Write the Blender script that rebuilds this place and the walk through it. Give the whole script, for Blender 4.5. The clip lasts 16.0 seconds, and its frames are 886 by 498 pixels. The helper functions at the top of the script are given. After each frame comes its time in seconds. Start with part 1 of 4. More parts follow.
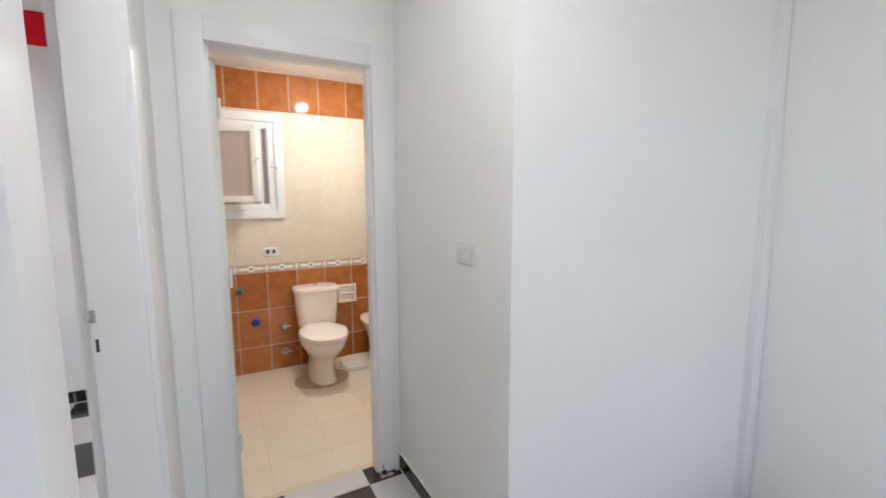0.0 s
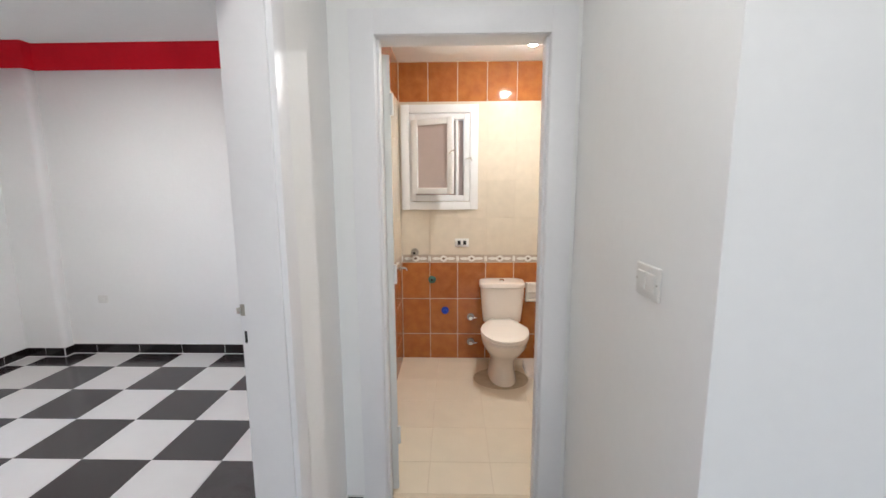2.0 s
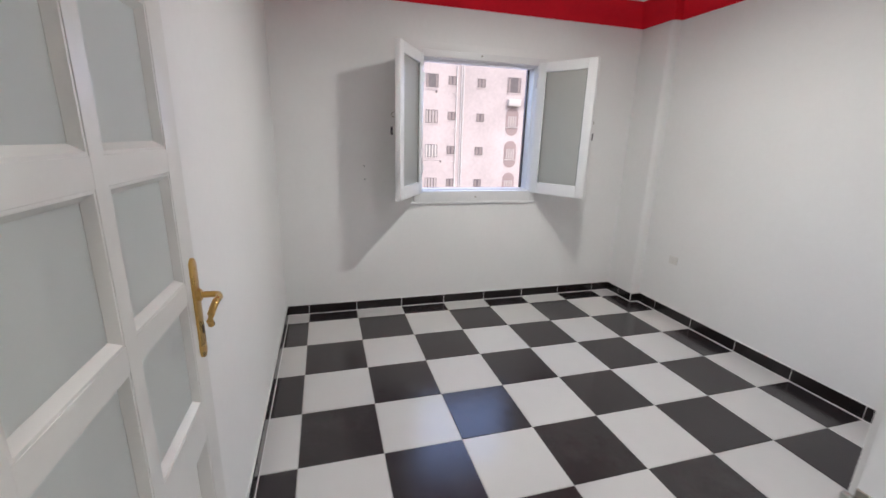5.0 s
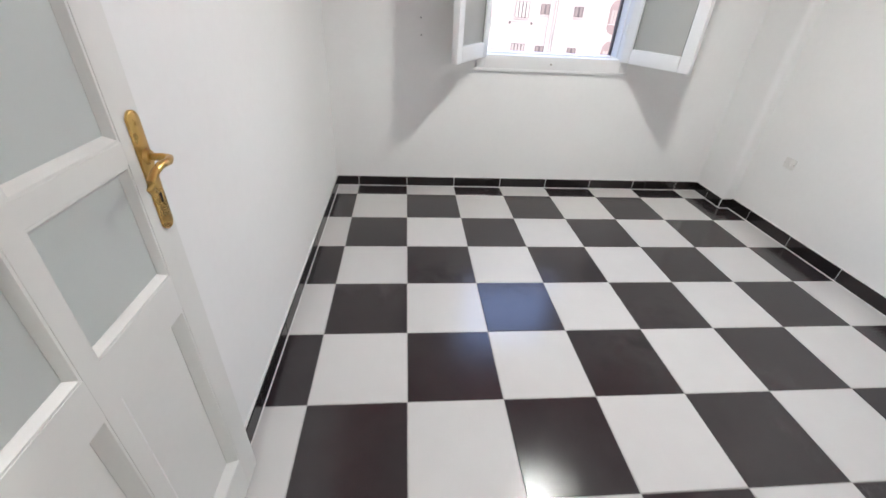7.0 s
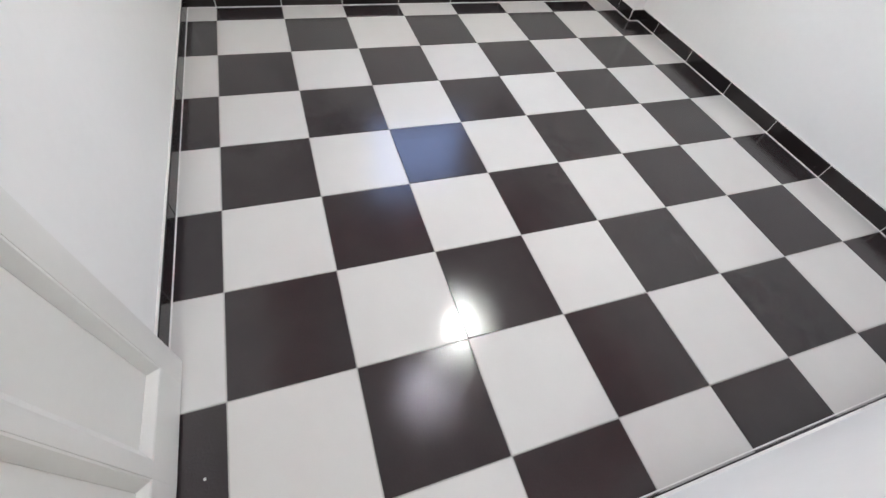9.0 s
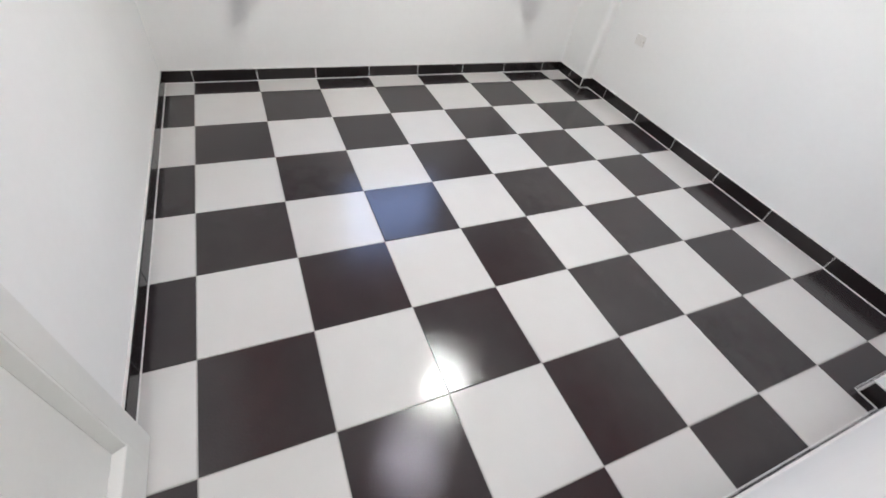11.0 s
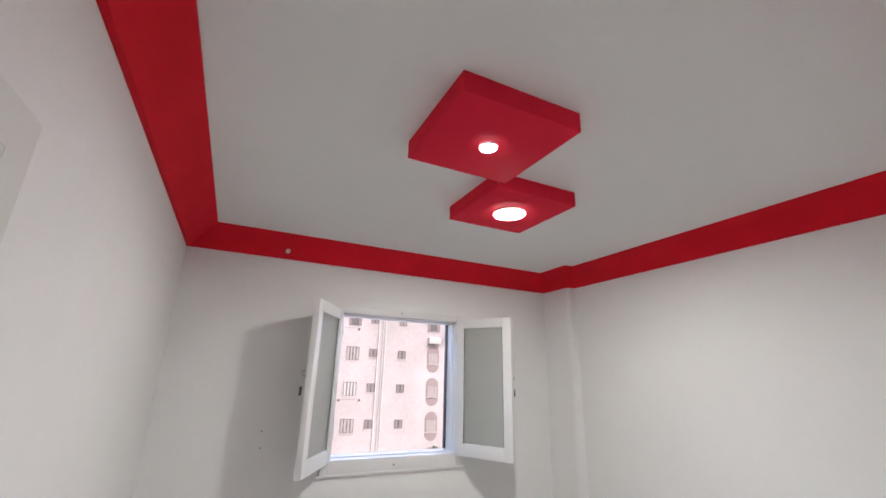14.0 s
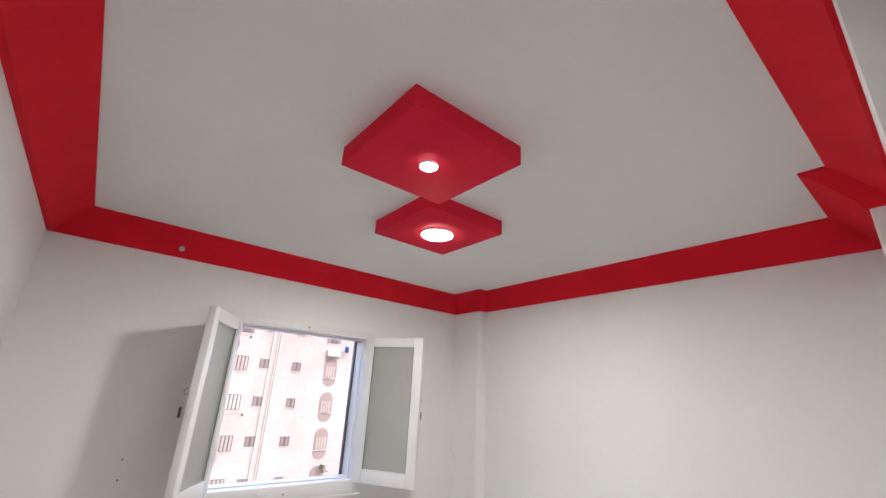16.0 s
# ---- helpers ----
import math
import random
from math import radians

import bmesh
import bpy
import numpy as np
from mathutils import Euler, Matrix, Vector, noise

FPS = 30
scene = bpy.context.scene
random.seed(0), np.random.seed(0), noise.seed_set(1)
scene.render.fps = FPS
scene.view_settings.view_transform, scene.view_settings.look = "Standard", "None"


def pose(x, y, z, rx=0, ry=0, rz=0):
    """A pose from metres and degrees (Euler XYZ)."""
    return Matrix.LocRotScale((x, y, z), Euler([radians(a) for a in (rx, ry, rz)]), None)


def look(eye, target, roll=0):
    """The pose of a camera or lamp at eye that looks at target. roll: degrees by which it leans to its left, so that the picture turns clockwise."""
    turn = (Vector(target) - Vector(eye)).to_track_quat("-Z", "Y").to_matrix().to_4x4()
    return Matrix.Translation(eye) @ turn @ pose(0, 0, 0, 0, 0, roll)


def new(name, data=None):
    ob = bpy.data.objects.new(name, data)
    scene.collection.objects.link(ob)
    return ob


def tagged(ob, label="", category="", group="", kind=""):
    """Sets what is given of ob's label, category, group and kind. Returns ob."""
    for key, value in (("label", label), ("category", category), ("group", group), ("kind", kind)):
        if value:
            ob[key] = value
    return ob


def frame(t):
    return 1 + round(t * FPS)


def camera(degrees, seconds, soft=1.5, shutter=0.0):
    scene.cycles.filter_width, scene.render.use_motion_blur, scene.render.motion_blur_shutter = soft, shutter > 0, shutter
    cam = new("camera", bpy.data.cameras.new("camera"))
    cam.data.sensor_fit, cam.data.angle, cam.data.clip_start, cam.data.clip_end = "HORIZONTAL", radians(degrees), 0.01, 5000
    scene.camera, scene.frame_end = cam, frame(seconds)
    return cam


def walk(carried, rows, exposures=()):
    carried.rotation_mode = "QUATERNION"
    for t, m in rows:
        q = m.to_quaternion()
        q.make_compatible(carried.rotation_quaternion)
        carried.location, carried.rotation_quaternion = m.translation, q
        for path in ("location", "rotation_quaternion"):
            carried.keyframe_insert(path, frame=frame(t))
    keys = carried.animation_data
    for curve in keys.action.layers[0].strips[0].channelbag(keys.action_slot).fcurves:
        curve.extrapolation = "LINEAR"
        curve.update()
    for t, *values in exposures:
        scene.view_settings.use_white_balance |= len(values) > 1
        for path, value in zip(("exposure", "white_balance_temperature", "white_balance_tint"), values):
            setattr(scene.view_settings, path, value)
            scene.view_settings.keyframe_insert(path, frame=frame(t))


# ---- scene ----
cam = camera(94.3, 16.0, soft=1.5, shutter=0.22)
PATH = [
    (0, (3.395, -0.711, 1.457), (4.347, 1.033, 1.222), -0.3),
    (0.5, (3.556, -0.662, 1.459), (3.928, 1.289, 1.227), -1.1),
    (1, (3.704, -0.655, 1.494), (3.797, 1.326, 1.23), 0.9),
    (1.5, (3.731, -0.602, 1.497), (3.805, 1.372, 1.187), 0.5),
    (2, (3.695, -0.464, 1.503), (3.645, 1.513, 1.206), -0.3),
    (2.5, (3.65, -0.331, 1.515), (3.31, 1.609, 1.165), -0.0),
    (3, (3.654, -0.179, 1.482), (2.777, 1.598, 1.214), 1.3),
    (3.5, (3.653, -0.016, 1.501), (2.376, 1.483, 1.151), 1.3),
    (4, (3.57, 0.096, 1.472), (2.015, 1.301, 1.113), 0.4),
    (4.5, (3.431, 0.154, 1.486), (1.636, 0.958, 1.127), 0.2),
    (4.7, (3.367, 0.161, 1.493), (1.524, 0.828, 1.093), 0.7),
    (6.8, (3.084, 0.398, 1.436), (1.362, 0.55, 0.431), 2.5),
    (7, (3.086, 0.392, 1.43), (1.404, 0.572, 0.362), 3.4),
    (7.5, (3.048, 0.388, 1.404), (1.588, 0.666, 0.065), 6.0),
    (8, (2.975, 0.383, 1.383), (1.716, 0.736, -0.13), 9.5),
    (8.5, (2.911, 0.373, 1.365), (1.829, 0.873, -0.24), 13.4),
    (10.8, (2.916, 0.352, 1.379), (1.765, 1.093, -0.079), 10.8),
    (11, (2.935, 0.35, 1.4), (1.708, 1.06, -0.011), 11.0),
    (11.5, (3.001, 0.36, 1.44), (1.497, 0.95, 0.262), 9.3),
    (12, (3.05, 0.366, 1.505), (1.295, 0.912, 0.717), 4.7),
    (12.5, (3.091, 0.366, 1.563), (1.212, 0.88, 1.112), 1.4),
    (13, (3.117, 0.328, 1.571), (1.205, 0.911, 1.505), 0.3),
    (13.5, (3.136, 0.296, 1.627), (1.267, 0.968, 1.868), 0.5),
    (14, (3.129, 0.249, 1.653), (1.407, 1.078, 2.242), 1.5),
    (14.5, (3.098, 0.209, 1.663), (1.511, 1.204, 2.365), 2.2),
    (15, (3.059, 0.204, 1.685), (1.59, 1.368, 2.385), 2.9),
    (15.5, (3.033, 0.205, 1.691), (1.568, 1.386, 2.368), 3.5),
    (16, (3.029, 0.212, 1.698), (1.559, 1.391, 2.367), 3.0),
]
EXPOSURES = [(0.0, 1.34, 6300, 9.5), (0.5, 1.23, 6330, 9.5), (1.5, 1.30, 6330, 9.5), (2.0, 1.32, 6310, 9.5), (2.5, 1.39, 6180, 9), (3.0, 1.25, 6100, 9), (3.5, 1.06, 5920, 8.5), (4.0, 1.12, 6080, 9), (4.5, 1.06, 6440, 9), (6.8, 1.50, 6380, 7), (8.5, 1.68, 6310, 7), (11.0, 1.71, 6350, 7),
             (11.6, 1.69, 6380, 7), (12.0, 1.46, 6400, 7), (12.5, 0.96, 6420, 8), (13.5, 0.99, 6520, 9), (14.5, 1.26, 6640, 9), (16.0, 1.30, 6700, 8.5)]
walk(cam, [(t, look(eye, target, roll)) for t, eye, target, roll in PATH], exposures=EXPOSURES)

# ---- world, sun, lamps ----
world = bpy.data.worlds.new("sky")
scene.world = world
world.use_nodes = True
wn = world.node_tree
sky = wn.nodes.new("ShaderNodeTexSky")
sky.sky_type = "NISHITA"
sky.sun_disc = False
sky.sun_elevation = radians(52)
sky.dust_density = 3.0
sky.sun_rotation = radians(75)
wn.links.new(sky.outputs["Color"], wn.nodes["Background"].inputs["Color"])
wn.nodes["Background"].inputs["Strength"].default_value = 0.15

sun_data = bpy.data.lights.new("sun", "SUN")
sun_data.energy = 0.8
sun_data.angle = radians(12)
sun_data.color = (1.0, 0.965, 0.92)
sun = new("sun", sun_data)
sun.matrix_world = look((20, 6, 28), (0, 0, 0))


def area_lamp(name, place, target, sx, sy, watts, colour, shape="RECTANGLE", spread=180):
    data = bpy.data.lights.new(name, "AREA")
    data.spread = radians(spread)
    data.shape, data.size, data.energy, data.color = shape, sx, watts, colour
    if shape in ("RECTANGLE", "ELLIPSE"):
        data.size_y = sy
    ob = new(name, data)
    ob.matrix_world = look(place, target)
    return ob


LAMP_A, LAMP_B, LAMP_BATH = (1.852, 1.060), (1.290, 1.558), (4.20, 2.30)
LAMP_HALL = (3.67, -0.05)
CEIL, PANEL_Z, BATH_CEIL = 2.65, 2.566, 2.50
area_lamp("hall_lamp_glow", (*LAMP_HALL, CEIL - 0.020), (*LAMP_HALL, 0), 0.17, 0, 2.7, (1.0, 0.985, 0.955), "DISK")
area_lamp("bedroom_window_sky", (-2.4, 1.48, 3.0), (0.6, 1.48, 0.9), 4.0, 3.0, 46.0, (0.42, 0.54, 1.0))
# Unseen fill lamp, added behind the viewpoint to brighten the hall evenly.
area_lamp("hall_window_sky", (4.55, -2.36, 1.5), (4.3, 1, 1.4), 1.4, 1.5, 5.4, (1.0, 0.985, 0.98))

# ---- materials ----


def material(name, base=(0.8, 0.8, 0.8), rough=0.5, metal=0.0, vary=0.0, scale=6.0, bump=0.0, bump_scale=60.0, rough_vary=0.0,
             spot=None, transmission=0.0, ior=1.45, coat=0.0, emission=0.0, per_piece=0.0, gloss=0.5):
    """A node material with tint variation at two scales, fine relief and uneven gloss."""
    m = bpy.data.materials.new(name)
    m.use_nodes = True
    nt = m.node_tree
    n, l = nt.nodes, nt.links
    b = n["Principled BSDF"]
    b.inputs["Base Color"].default_value = (*base, 1)
    b.inputs["Roughness"].default_value = rough
    b.inputs["Metallic"].default_value = metal
    b.inputs["Transmission Weight"].default_value = transmission
    b.inputs["IOR"].default_value = ior
    b.inputs["Specular IOR Level"].default_value = gloss
    b.inputs["Coat Weight"].default_value = coat
    b.inputs["Coat Roughness"].default_value = 0.08
    if emission:
        b.inputs["Emission Color"].default_value = (*base, 1)
        b.inputs["Emission Strength"].default_value = emission
    coord = n.new("ShaderNodeTexCoord")
    geo = n.new("ShaderNodeNewGeometry")
    where = geo.outputs["Position"]
    if vary or spot or per_piece:
        big = n.new("ShaderNodeTexNoise")
        big.inputs["Scale"].default_value = scale
        big.inputs["Detail"].default_value = 6
        l.new(where, big.inputs["Vector"])
        fine = n.new("ShaderNodeTexNoise")
        fine.inputs["Scale"].default_value = scale * 18
        fine.inputs["Detail"].default_value = 3
        l.new(where, fine.inputs["Vector"])
        add = n.new("ShaderNodeMath")
        add.operation = "MULTIPLY_ADD"
        l.new(fine.outputs["Fac"], add.inputs[0])
        add.inputs[1].default_value = 0.4
        l.new(big.outputs["Fac"], add.inputs[2])
        last = add.outputs[0]
        if per_piece:
            info = n.new("ShaderNodeObjectInfo")
            more = n.new("ShaderNodeMath")
            more.operation = "MULTIPLY_ADD"
            l.new(info.outputs["Random"], more.inputs[0])
            more.inputs[1].default_value = per_piece
            l.new(last, more.inputs[2])
            last = more.outputs[0]
        span = n.new("ShaderNodeMapRange")
        span.interpolation_type = "SMOOTHSTEP"
        span.inputs["From Min"].default_value = 0.3
        span.inputs["From Max"].default_value = 1.15 + per_piece
        l.new(last, span.inputs["Value"])
        mix = n.new("ShaderNodeMix")
        mix.data_type = "RGBA"
        other = spot or tuple(c * (1 - vary) for c in base)
        mix.inputs["A"].default_value = (*base, 1)
        mix.inputs["B"].default_value = (*other, 1)
        l.new(span.outputs["Result"], mix.inputs["Factor"])
        l.new(mix.outputs["Result"], b.inputs["Base Color"])
        if rough_vary:
            rr = n.new("ShaderNodeMapRange")
            rr.inputs["To Min"].default_value = rough
            rr.inputs["To Max"].default_value = rough + rough_vary
            l.new(big.outputs["Fac"], rr.inputs["Value"])
            l.new(rr.outputs["Result"], b.inputs["Roughness"])
    if bump:
        t = n.new("ShaderNodeTexNoise")
        t.inputs["Scale"].default_value = bump_scale
        t.inputs["Detail"].default_value = 4
        l.new(where, t.inputs["Vector"])
        bp = n.new("ShaderNodeBump")
        bp.inputs["Strength"].default_value = bump
        bp.inputs["Distance"].default_value = 0.004
        l.new(t.outputs["Fac"], bp.inputs["Height"])
        l.new(bp.outputs["Normal"], b.inputs["Normal"])
    return m


WALL = material("white_wall_paint", (0.89, 0.89, 0.88), 0.55, vary=0.05, scale=1.6, bump=0.15, bump_scale=32, rough_vary=0.12)
CEILING = material("white_ceiling_paint", (0.89, 0.885, 0.87), 0.75, vary=0.05, scale=1.2, bump=0.08, bump_scale=50)
RED = material("red_cornice_paint", (0.82, 0.007, 0.025), 0.6, gloss=0.25, vary=0.18, scale=3, bump=0.10, bump_scale=35, rough_vary=0.15)
# Cornice red made lighter and pinker: glare of the lamps put into colour.
REDPANEL = material("red_panel_paint_with_lamp_glare", (0.84, 0.022, 0.055), 0.72, gloss=0.2, vary=0.12, scale=3, bump=0.08, bump_scale=35, rough_vary=0.15)
GLOSS = material("white_gloss_paint", (0.86, 0.855, 0.865), 0.27, vary=0.05, scale=3, bump=0.05, bump_scale=22, rough_vary=0.12)
DOORPAINT = material("off_white_door_paint", (0.79, 0.79, 0.76), 0.27, vary=0.05, scale=3, bump=0.14, bump_scale=26, rough_vary=0.10)
PVC = material("white_window_paint", (0.82, 0.82, 0.82), 0.3, vary=0.04, scale=4, bump=0.08, bump_scale=30)
BLACKTILE = material("black_floor_tile", (0.026, 0.020, 0.0215), 0.10, vary=0.5, scale=9, spot=(0.035, 0.0285, 0.030), bump=0.15, bump_scale=140, rough_vary=0.06, gloss=0.7, per_piece=0.3)
WHITETILE = material("white_floor_tile", (0.64, 0.63, 0.615), 0.075, vary=0.05, scale=9, bump=0.035, bump_scale=70, rough_vary=0.06, gloss=0.5, per_piece=0.3)
SKIRTTILE = material("black_skirting_tile", (0.019, 0.0145, 0.0145), 0.16, vary=0.3, scale=9, bump=0.03, bump_scale=30, per_piece=0.4)
GROUT = material("pale_grout", (0.46, 0.45, 0.43), 0.85, vary=0.3, scale=14, bump=0.2)
CAULK = material("white_filler", (0.80, 0.79, 0.77), 0.6, vary=0.1, scale=20, bump=0.2)
ORANGE = material("terracotta_glazed_tile", (0.53, 0.195, 0.055), 0.07, vary=0.3, scale=13, spot=(0.32, 0.092, 0.023), bump=0.02, bump_scale=25, rough_vary=0.05, per_piece=0.25)
CREAM = material("cream_glazed_tile", (0.74, 0.655, 0.53), 0.20, vary=0.14, scale=16, bump=0.03, bump_scale=40, per_piece=0.3)
BORDER = material("tan_border_tile", (0.52, 0.44, 0.36), 0.25, vary=0.1, scale=20)
MOTIF = material("grey_tan_motif", (0.30, 0.22, 0.16), 0.4, vary=0.3, scale=30)
MOTIFLIGHT = material("ivory_motif", (0.86, 0.83, 0.77), 0.3, vary=0.1, scale=30)
BATHFLOOR = material("cream_floor_tile", (0.76, 0.675, 0.54), 0.28, vary=0.10, scale=7, bump=0.03, bump_scale=40, rough_vary=0.1, per_piece=0.3)
BATHGROUT = material("cream_grout", (0.70, 0.60, 0.47), 0.8, vary=0.15, scale=20)
CERAMIC = material("ivory_sanitary_ceramic", (0.86, 0.795, 0.72), 0.10, vary=0.03, scale=5, coat=0.4)
SEATMAT = material("ivory_seat_plastic", (0.87, 0.81, 0.745), 0.2, vary=0.03, scale=5)
CEMENT = material("beige_cement_smear", (0.55, 0.46, 0.33), 0.85, vary=0.3, scale=14, bump=0.3)
BRASS = material("polished_brass", (0.72, 0.47, 0.16), 0.20, metal=1.0, vary=0.2, scale=14, rough_vary=0.15)
CHROME = material("chrome", (0.72, 0.71, 0.68), 0.16, metal=1.0, vary=0.1, scale=20)
STEEL = material("dull_steel", (0.50, 0.47, 0.42), 0.35, metal=1.0, vary=0.2, scale=20)
# Near-black puts the shade inside small holes into colour; socket inserts share it.
DARK = material("hole_shade_and_insert_black", (0.02, 0.02, 0.02), 0.6, vary=0.2, scale=20)
PLATE = material("white_switch_plastic", (0.78, 0.77, 0.74), 0.35, vary=0.03, scale=10)
BLUECAP = material("blue_plastic_cap", (0.015, 0.06, 0.45), 0.35, vary=0.1, scale=20)
GREENCAP = material("verdigris_metal_cap", (0.10, 0.22, 0.19), 0.45, metal=0.4, vary=0.3, scale=30)
FROST = material("frosted_glass", (0.80, 0.84, 0.82), 0.5, vary=0.03, scale=8, bump=0.06, bump_scale=60, transmission=0.35, ior=1.3)
PANEGREY = material("grey_frosted_glass", (0.60, 0.605, 0.575), 0.4, vary=0.04, scale=8, bump=0.05, bump_scale=60, transmission=0.4, ior=1.3)
PANEPINK = material("mauve_frosted_glass", (0.50, 0.42, 0.40), 0.45, vary=0.06, scale=14, bump=0.1, bump_scale=120)
BEAD = material("grey_glazing_bead", (0.30, 0.31, 0.30), 0.6, vary=0.2, scale=10)
LED = material("lit_led_diffuser", (1.0, 0.985, 0.945), 0.4, emission=160)
COOLLED = material("lit_cool_led_diffuser", (0.95, 0.90, 1.0), 0.4, emission=165)
HALLLED = material("lit_hall_led_diffuser", (1.0, 0.97, 0.92), 0.4, emission=14)
BULB = material("lit_warm_bulb", (1.0, 0.965, 0.915), 0.4, emission=640)
FACADE = material("pale_pink_render", (0.71, 0.595, 0.605), 0.85, vary=0.3, scale=0.22, bump=0.1, bump_scale=3)
FACADETRIM = material("pale_facade_trim", (0.70, 0.63, 0.62), 0.8, vary=0.1, scale=0.6)
SALMON = material("salmon_balcony_render", (0.43, 0.32, 0.32), 0.85, vary=0.15, scale=0.8)
SHUTTER = material("weathered_brown_shutter", (0.36, 0.285, 0.29), 0.7, vary=0.2, scale=2)
PALESHUTTER = material("faded_pink_shutter", (0.56, 0.47, 0.47), 0.75, vary=0.15, scale=2)
OUTGLASS = material("dark_outdoor_glass", (0.20, 0.165, 0.175), 0.35, vary=0.3, scale=2)
GROUND = material("dusty_street", (0.16, 0.14, 0.12), 0.9, vary=0.3, scale=0.2, bump=0.2, bump_scale=2)
CLOTH = material("blue_washing", (0.03, 0.08, 0.32), 0.8, vary=0.2, scale=5)
LEAF = material("balcony_leaves", (0.06, 0.09, 0.03), 0.6, vary=0.4, scale=6)
METALPIPE = material("pale_drain_pipe", (0.80, 0.75, 0.75), 0.6, vary=0.2, scale=1)
DARKALU = material("dark_sliding_rail", (0.10, 0.09, 0.10), 0.4, vary=0.2, scale=10)

# ---- building helpers ----


def box(bm, x0, y0, z0, x1, y1, z1):
    v = [bm.verts.new(p) for p in ((x0, y0, z0), (x1, y0, z0), (x1, y1, z0), (x0, y1, z0), (x0, y0, z1), (x1, y0, z1), (x1, y1, z1), (x0, y1, z1))]
    for f in ((3, 2, 1, 0), (4, 5, 6, 7), (0, 1, 5, 4), (1, 2, 6, 5), (2, 3, 7, 6), (3, 0, 4, 7)):
        bm.faces.new([v[i] for i in f])
    return bm


def boxes(*lots):
    bm = bmesh.new()
    for lot in lots:
        box(bm, *lot)
    return bm


def round_edges(bm, width, segments=2):
    bmesh.ops.bevel(bm, geom=list(bm.edges), offset=width, segments=segments, affect="EDGES", profile=0.6)
    return bm


def soft_box(x0, y0, z0, x1, y1, z1, r=0.003, segments=2):
    return round_edges(boxes((x0, y0, z0, x1, y1, z1)), r, segments)


def cylinder(bm, centre, axis, r0, r1, length, sides=24, caps=True):
    """A tapered cylinder from centre along axis."""
    axis = Vector(axis).normalized()
    turn = axis.to_track_quat("Z", "Y").to_matrix().to_4x4()
    m = Matrix.Translation(centre) @ turn @ Matrix.Translation((0, 0, length / 2))
    bmesh.ops.create_cone(bm, cap_ends=caps, cap_tris=False, segments=sides, radius1=r0, radius2=r1, depth=length, matrix=m)
    return bm


def tube(points, radius, sides=12):
    """A round bar along points."""
    bm = bmesh.new()
    pts = [Vector(p) for p in points]
    rings = []
    for i, p in enumerate(pts):
        way = (pts[min(i + 1, len(pts) - 1)] - pts[max(i - 1, 0)]).normalized()
        turn = way.to_track_quat("Z", "Y")
        rings.append([bm.verts.new(p + turn @ Vector((radius * math.cos(a), radius * math.sin(a), 0)))
                      for a in (2 * math.pi * k / sides for k in range(sides))])
    for a, b in zip(rings, rings[1:]):
        for k in range(sides):
            bm.faces.new((a[k], a[(k + 1) % sides], b[(k + 1) % sides], b[k]))
    bm.faces.new(rings[0][::-1])
    bm.faces.new(rings[-1])
    return bm


def mesh_of(name, bm, mat, smooth=False):
    bmesh.ops.recalc_face_normals(bm, faces=bm.faces)
    me = bpy.data.meshes.new(name)
    bm.to_mesh(me)
    bm.free()
    me.materials.append(mat)
    if smooth:
        me.polygons.foreach_set("use_smooth", [True] * len(me.polygons))
        me.set_sharp_from_angle(angle=radians(38))
    return me


def part(name, bm, mat, parent, label="", smooth=True):
    ob = new(name, mesh_of(name, bm, mat, smooth))
    ob.parent = parent
    return tagged(ob, label) if label else ob


def thing(name, label, category, m=None, group="", kind=""):
    ob = new(name)
    ob.empty_display_size = 0.1
    if m is not None:
        ob.matrix_world = m
    return tagged(ob, label, category, group, kind)


def structure(name, bm, mat, label, category, smooth=False):
    return tagged(new(name, mesh_of(name, bm, mat, smooth)), label, category, "", "structure")


def loft(rings):
    """A closed skin over rings of equal length."""
    bm = bmesh.new()
    made = [[bm.verts.new(p) for p in ring] for ring in rings]
    count = len(made[0])
    for a, b in zip(made, made[1:]):
        for k in range(count):
            bm.faces.new((a[k], a[(k + 1) % count], b[(k + 1) % count], b[k]))
    bm.faces.new(made[0][::-1])
    bm.faces.new(made[-1])
    return bm


def oval(cx, cy, z, rx, front, back, n=28, power=2.3):
    """A ring in plan: half-width rx, reaching front (to -y) and back (to +y) from its centre."""
    out = []
    for k in range(n):
        a = 2 * math.pi * k / n
        c, s = math.cos(a), math.sin(a)
        x = math.copysign(abs(c) ** (2 / power), c) * rx
        y = math.copysign(abs(s) ** (2 / power), s) * (back if s > 0 else front)
        out.append((cx + x, cy + y, z))
    return out


def picture_frame(y0, z0, y1, z1, x0, x1, w, wb=None):
    """Four mitre-less members lying in a plane of constant x."""
    wb = wb or w
    return boxes((x0, y0, z0, x1, y0 + w, z1), (x0, y1 - w, z0, x1, y1, z1), (x0, y0 + w, z0, x1, y1 - w, z0 + wb), (x0, y0 + w, z1 - w, x1, y1 - w, z1))


# ---- setting: walls, ceilings ----
WX, SY, NY, EX, HX = -0.18, -0.178, 3.088, 3.035, 3.20      # bedroom faces; hall face of the door wall
DY0, DY1, DZ = -0.14, 0.67, 2.09                         # bedroom door, clear
BX0, BX1, BZ = 3.388, 4.075, 2.09                         # bathroom door, clear
HY = 1.25                                                # hall face of the bathroom wall
TOP = 2.85

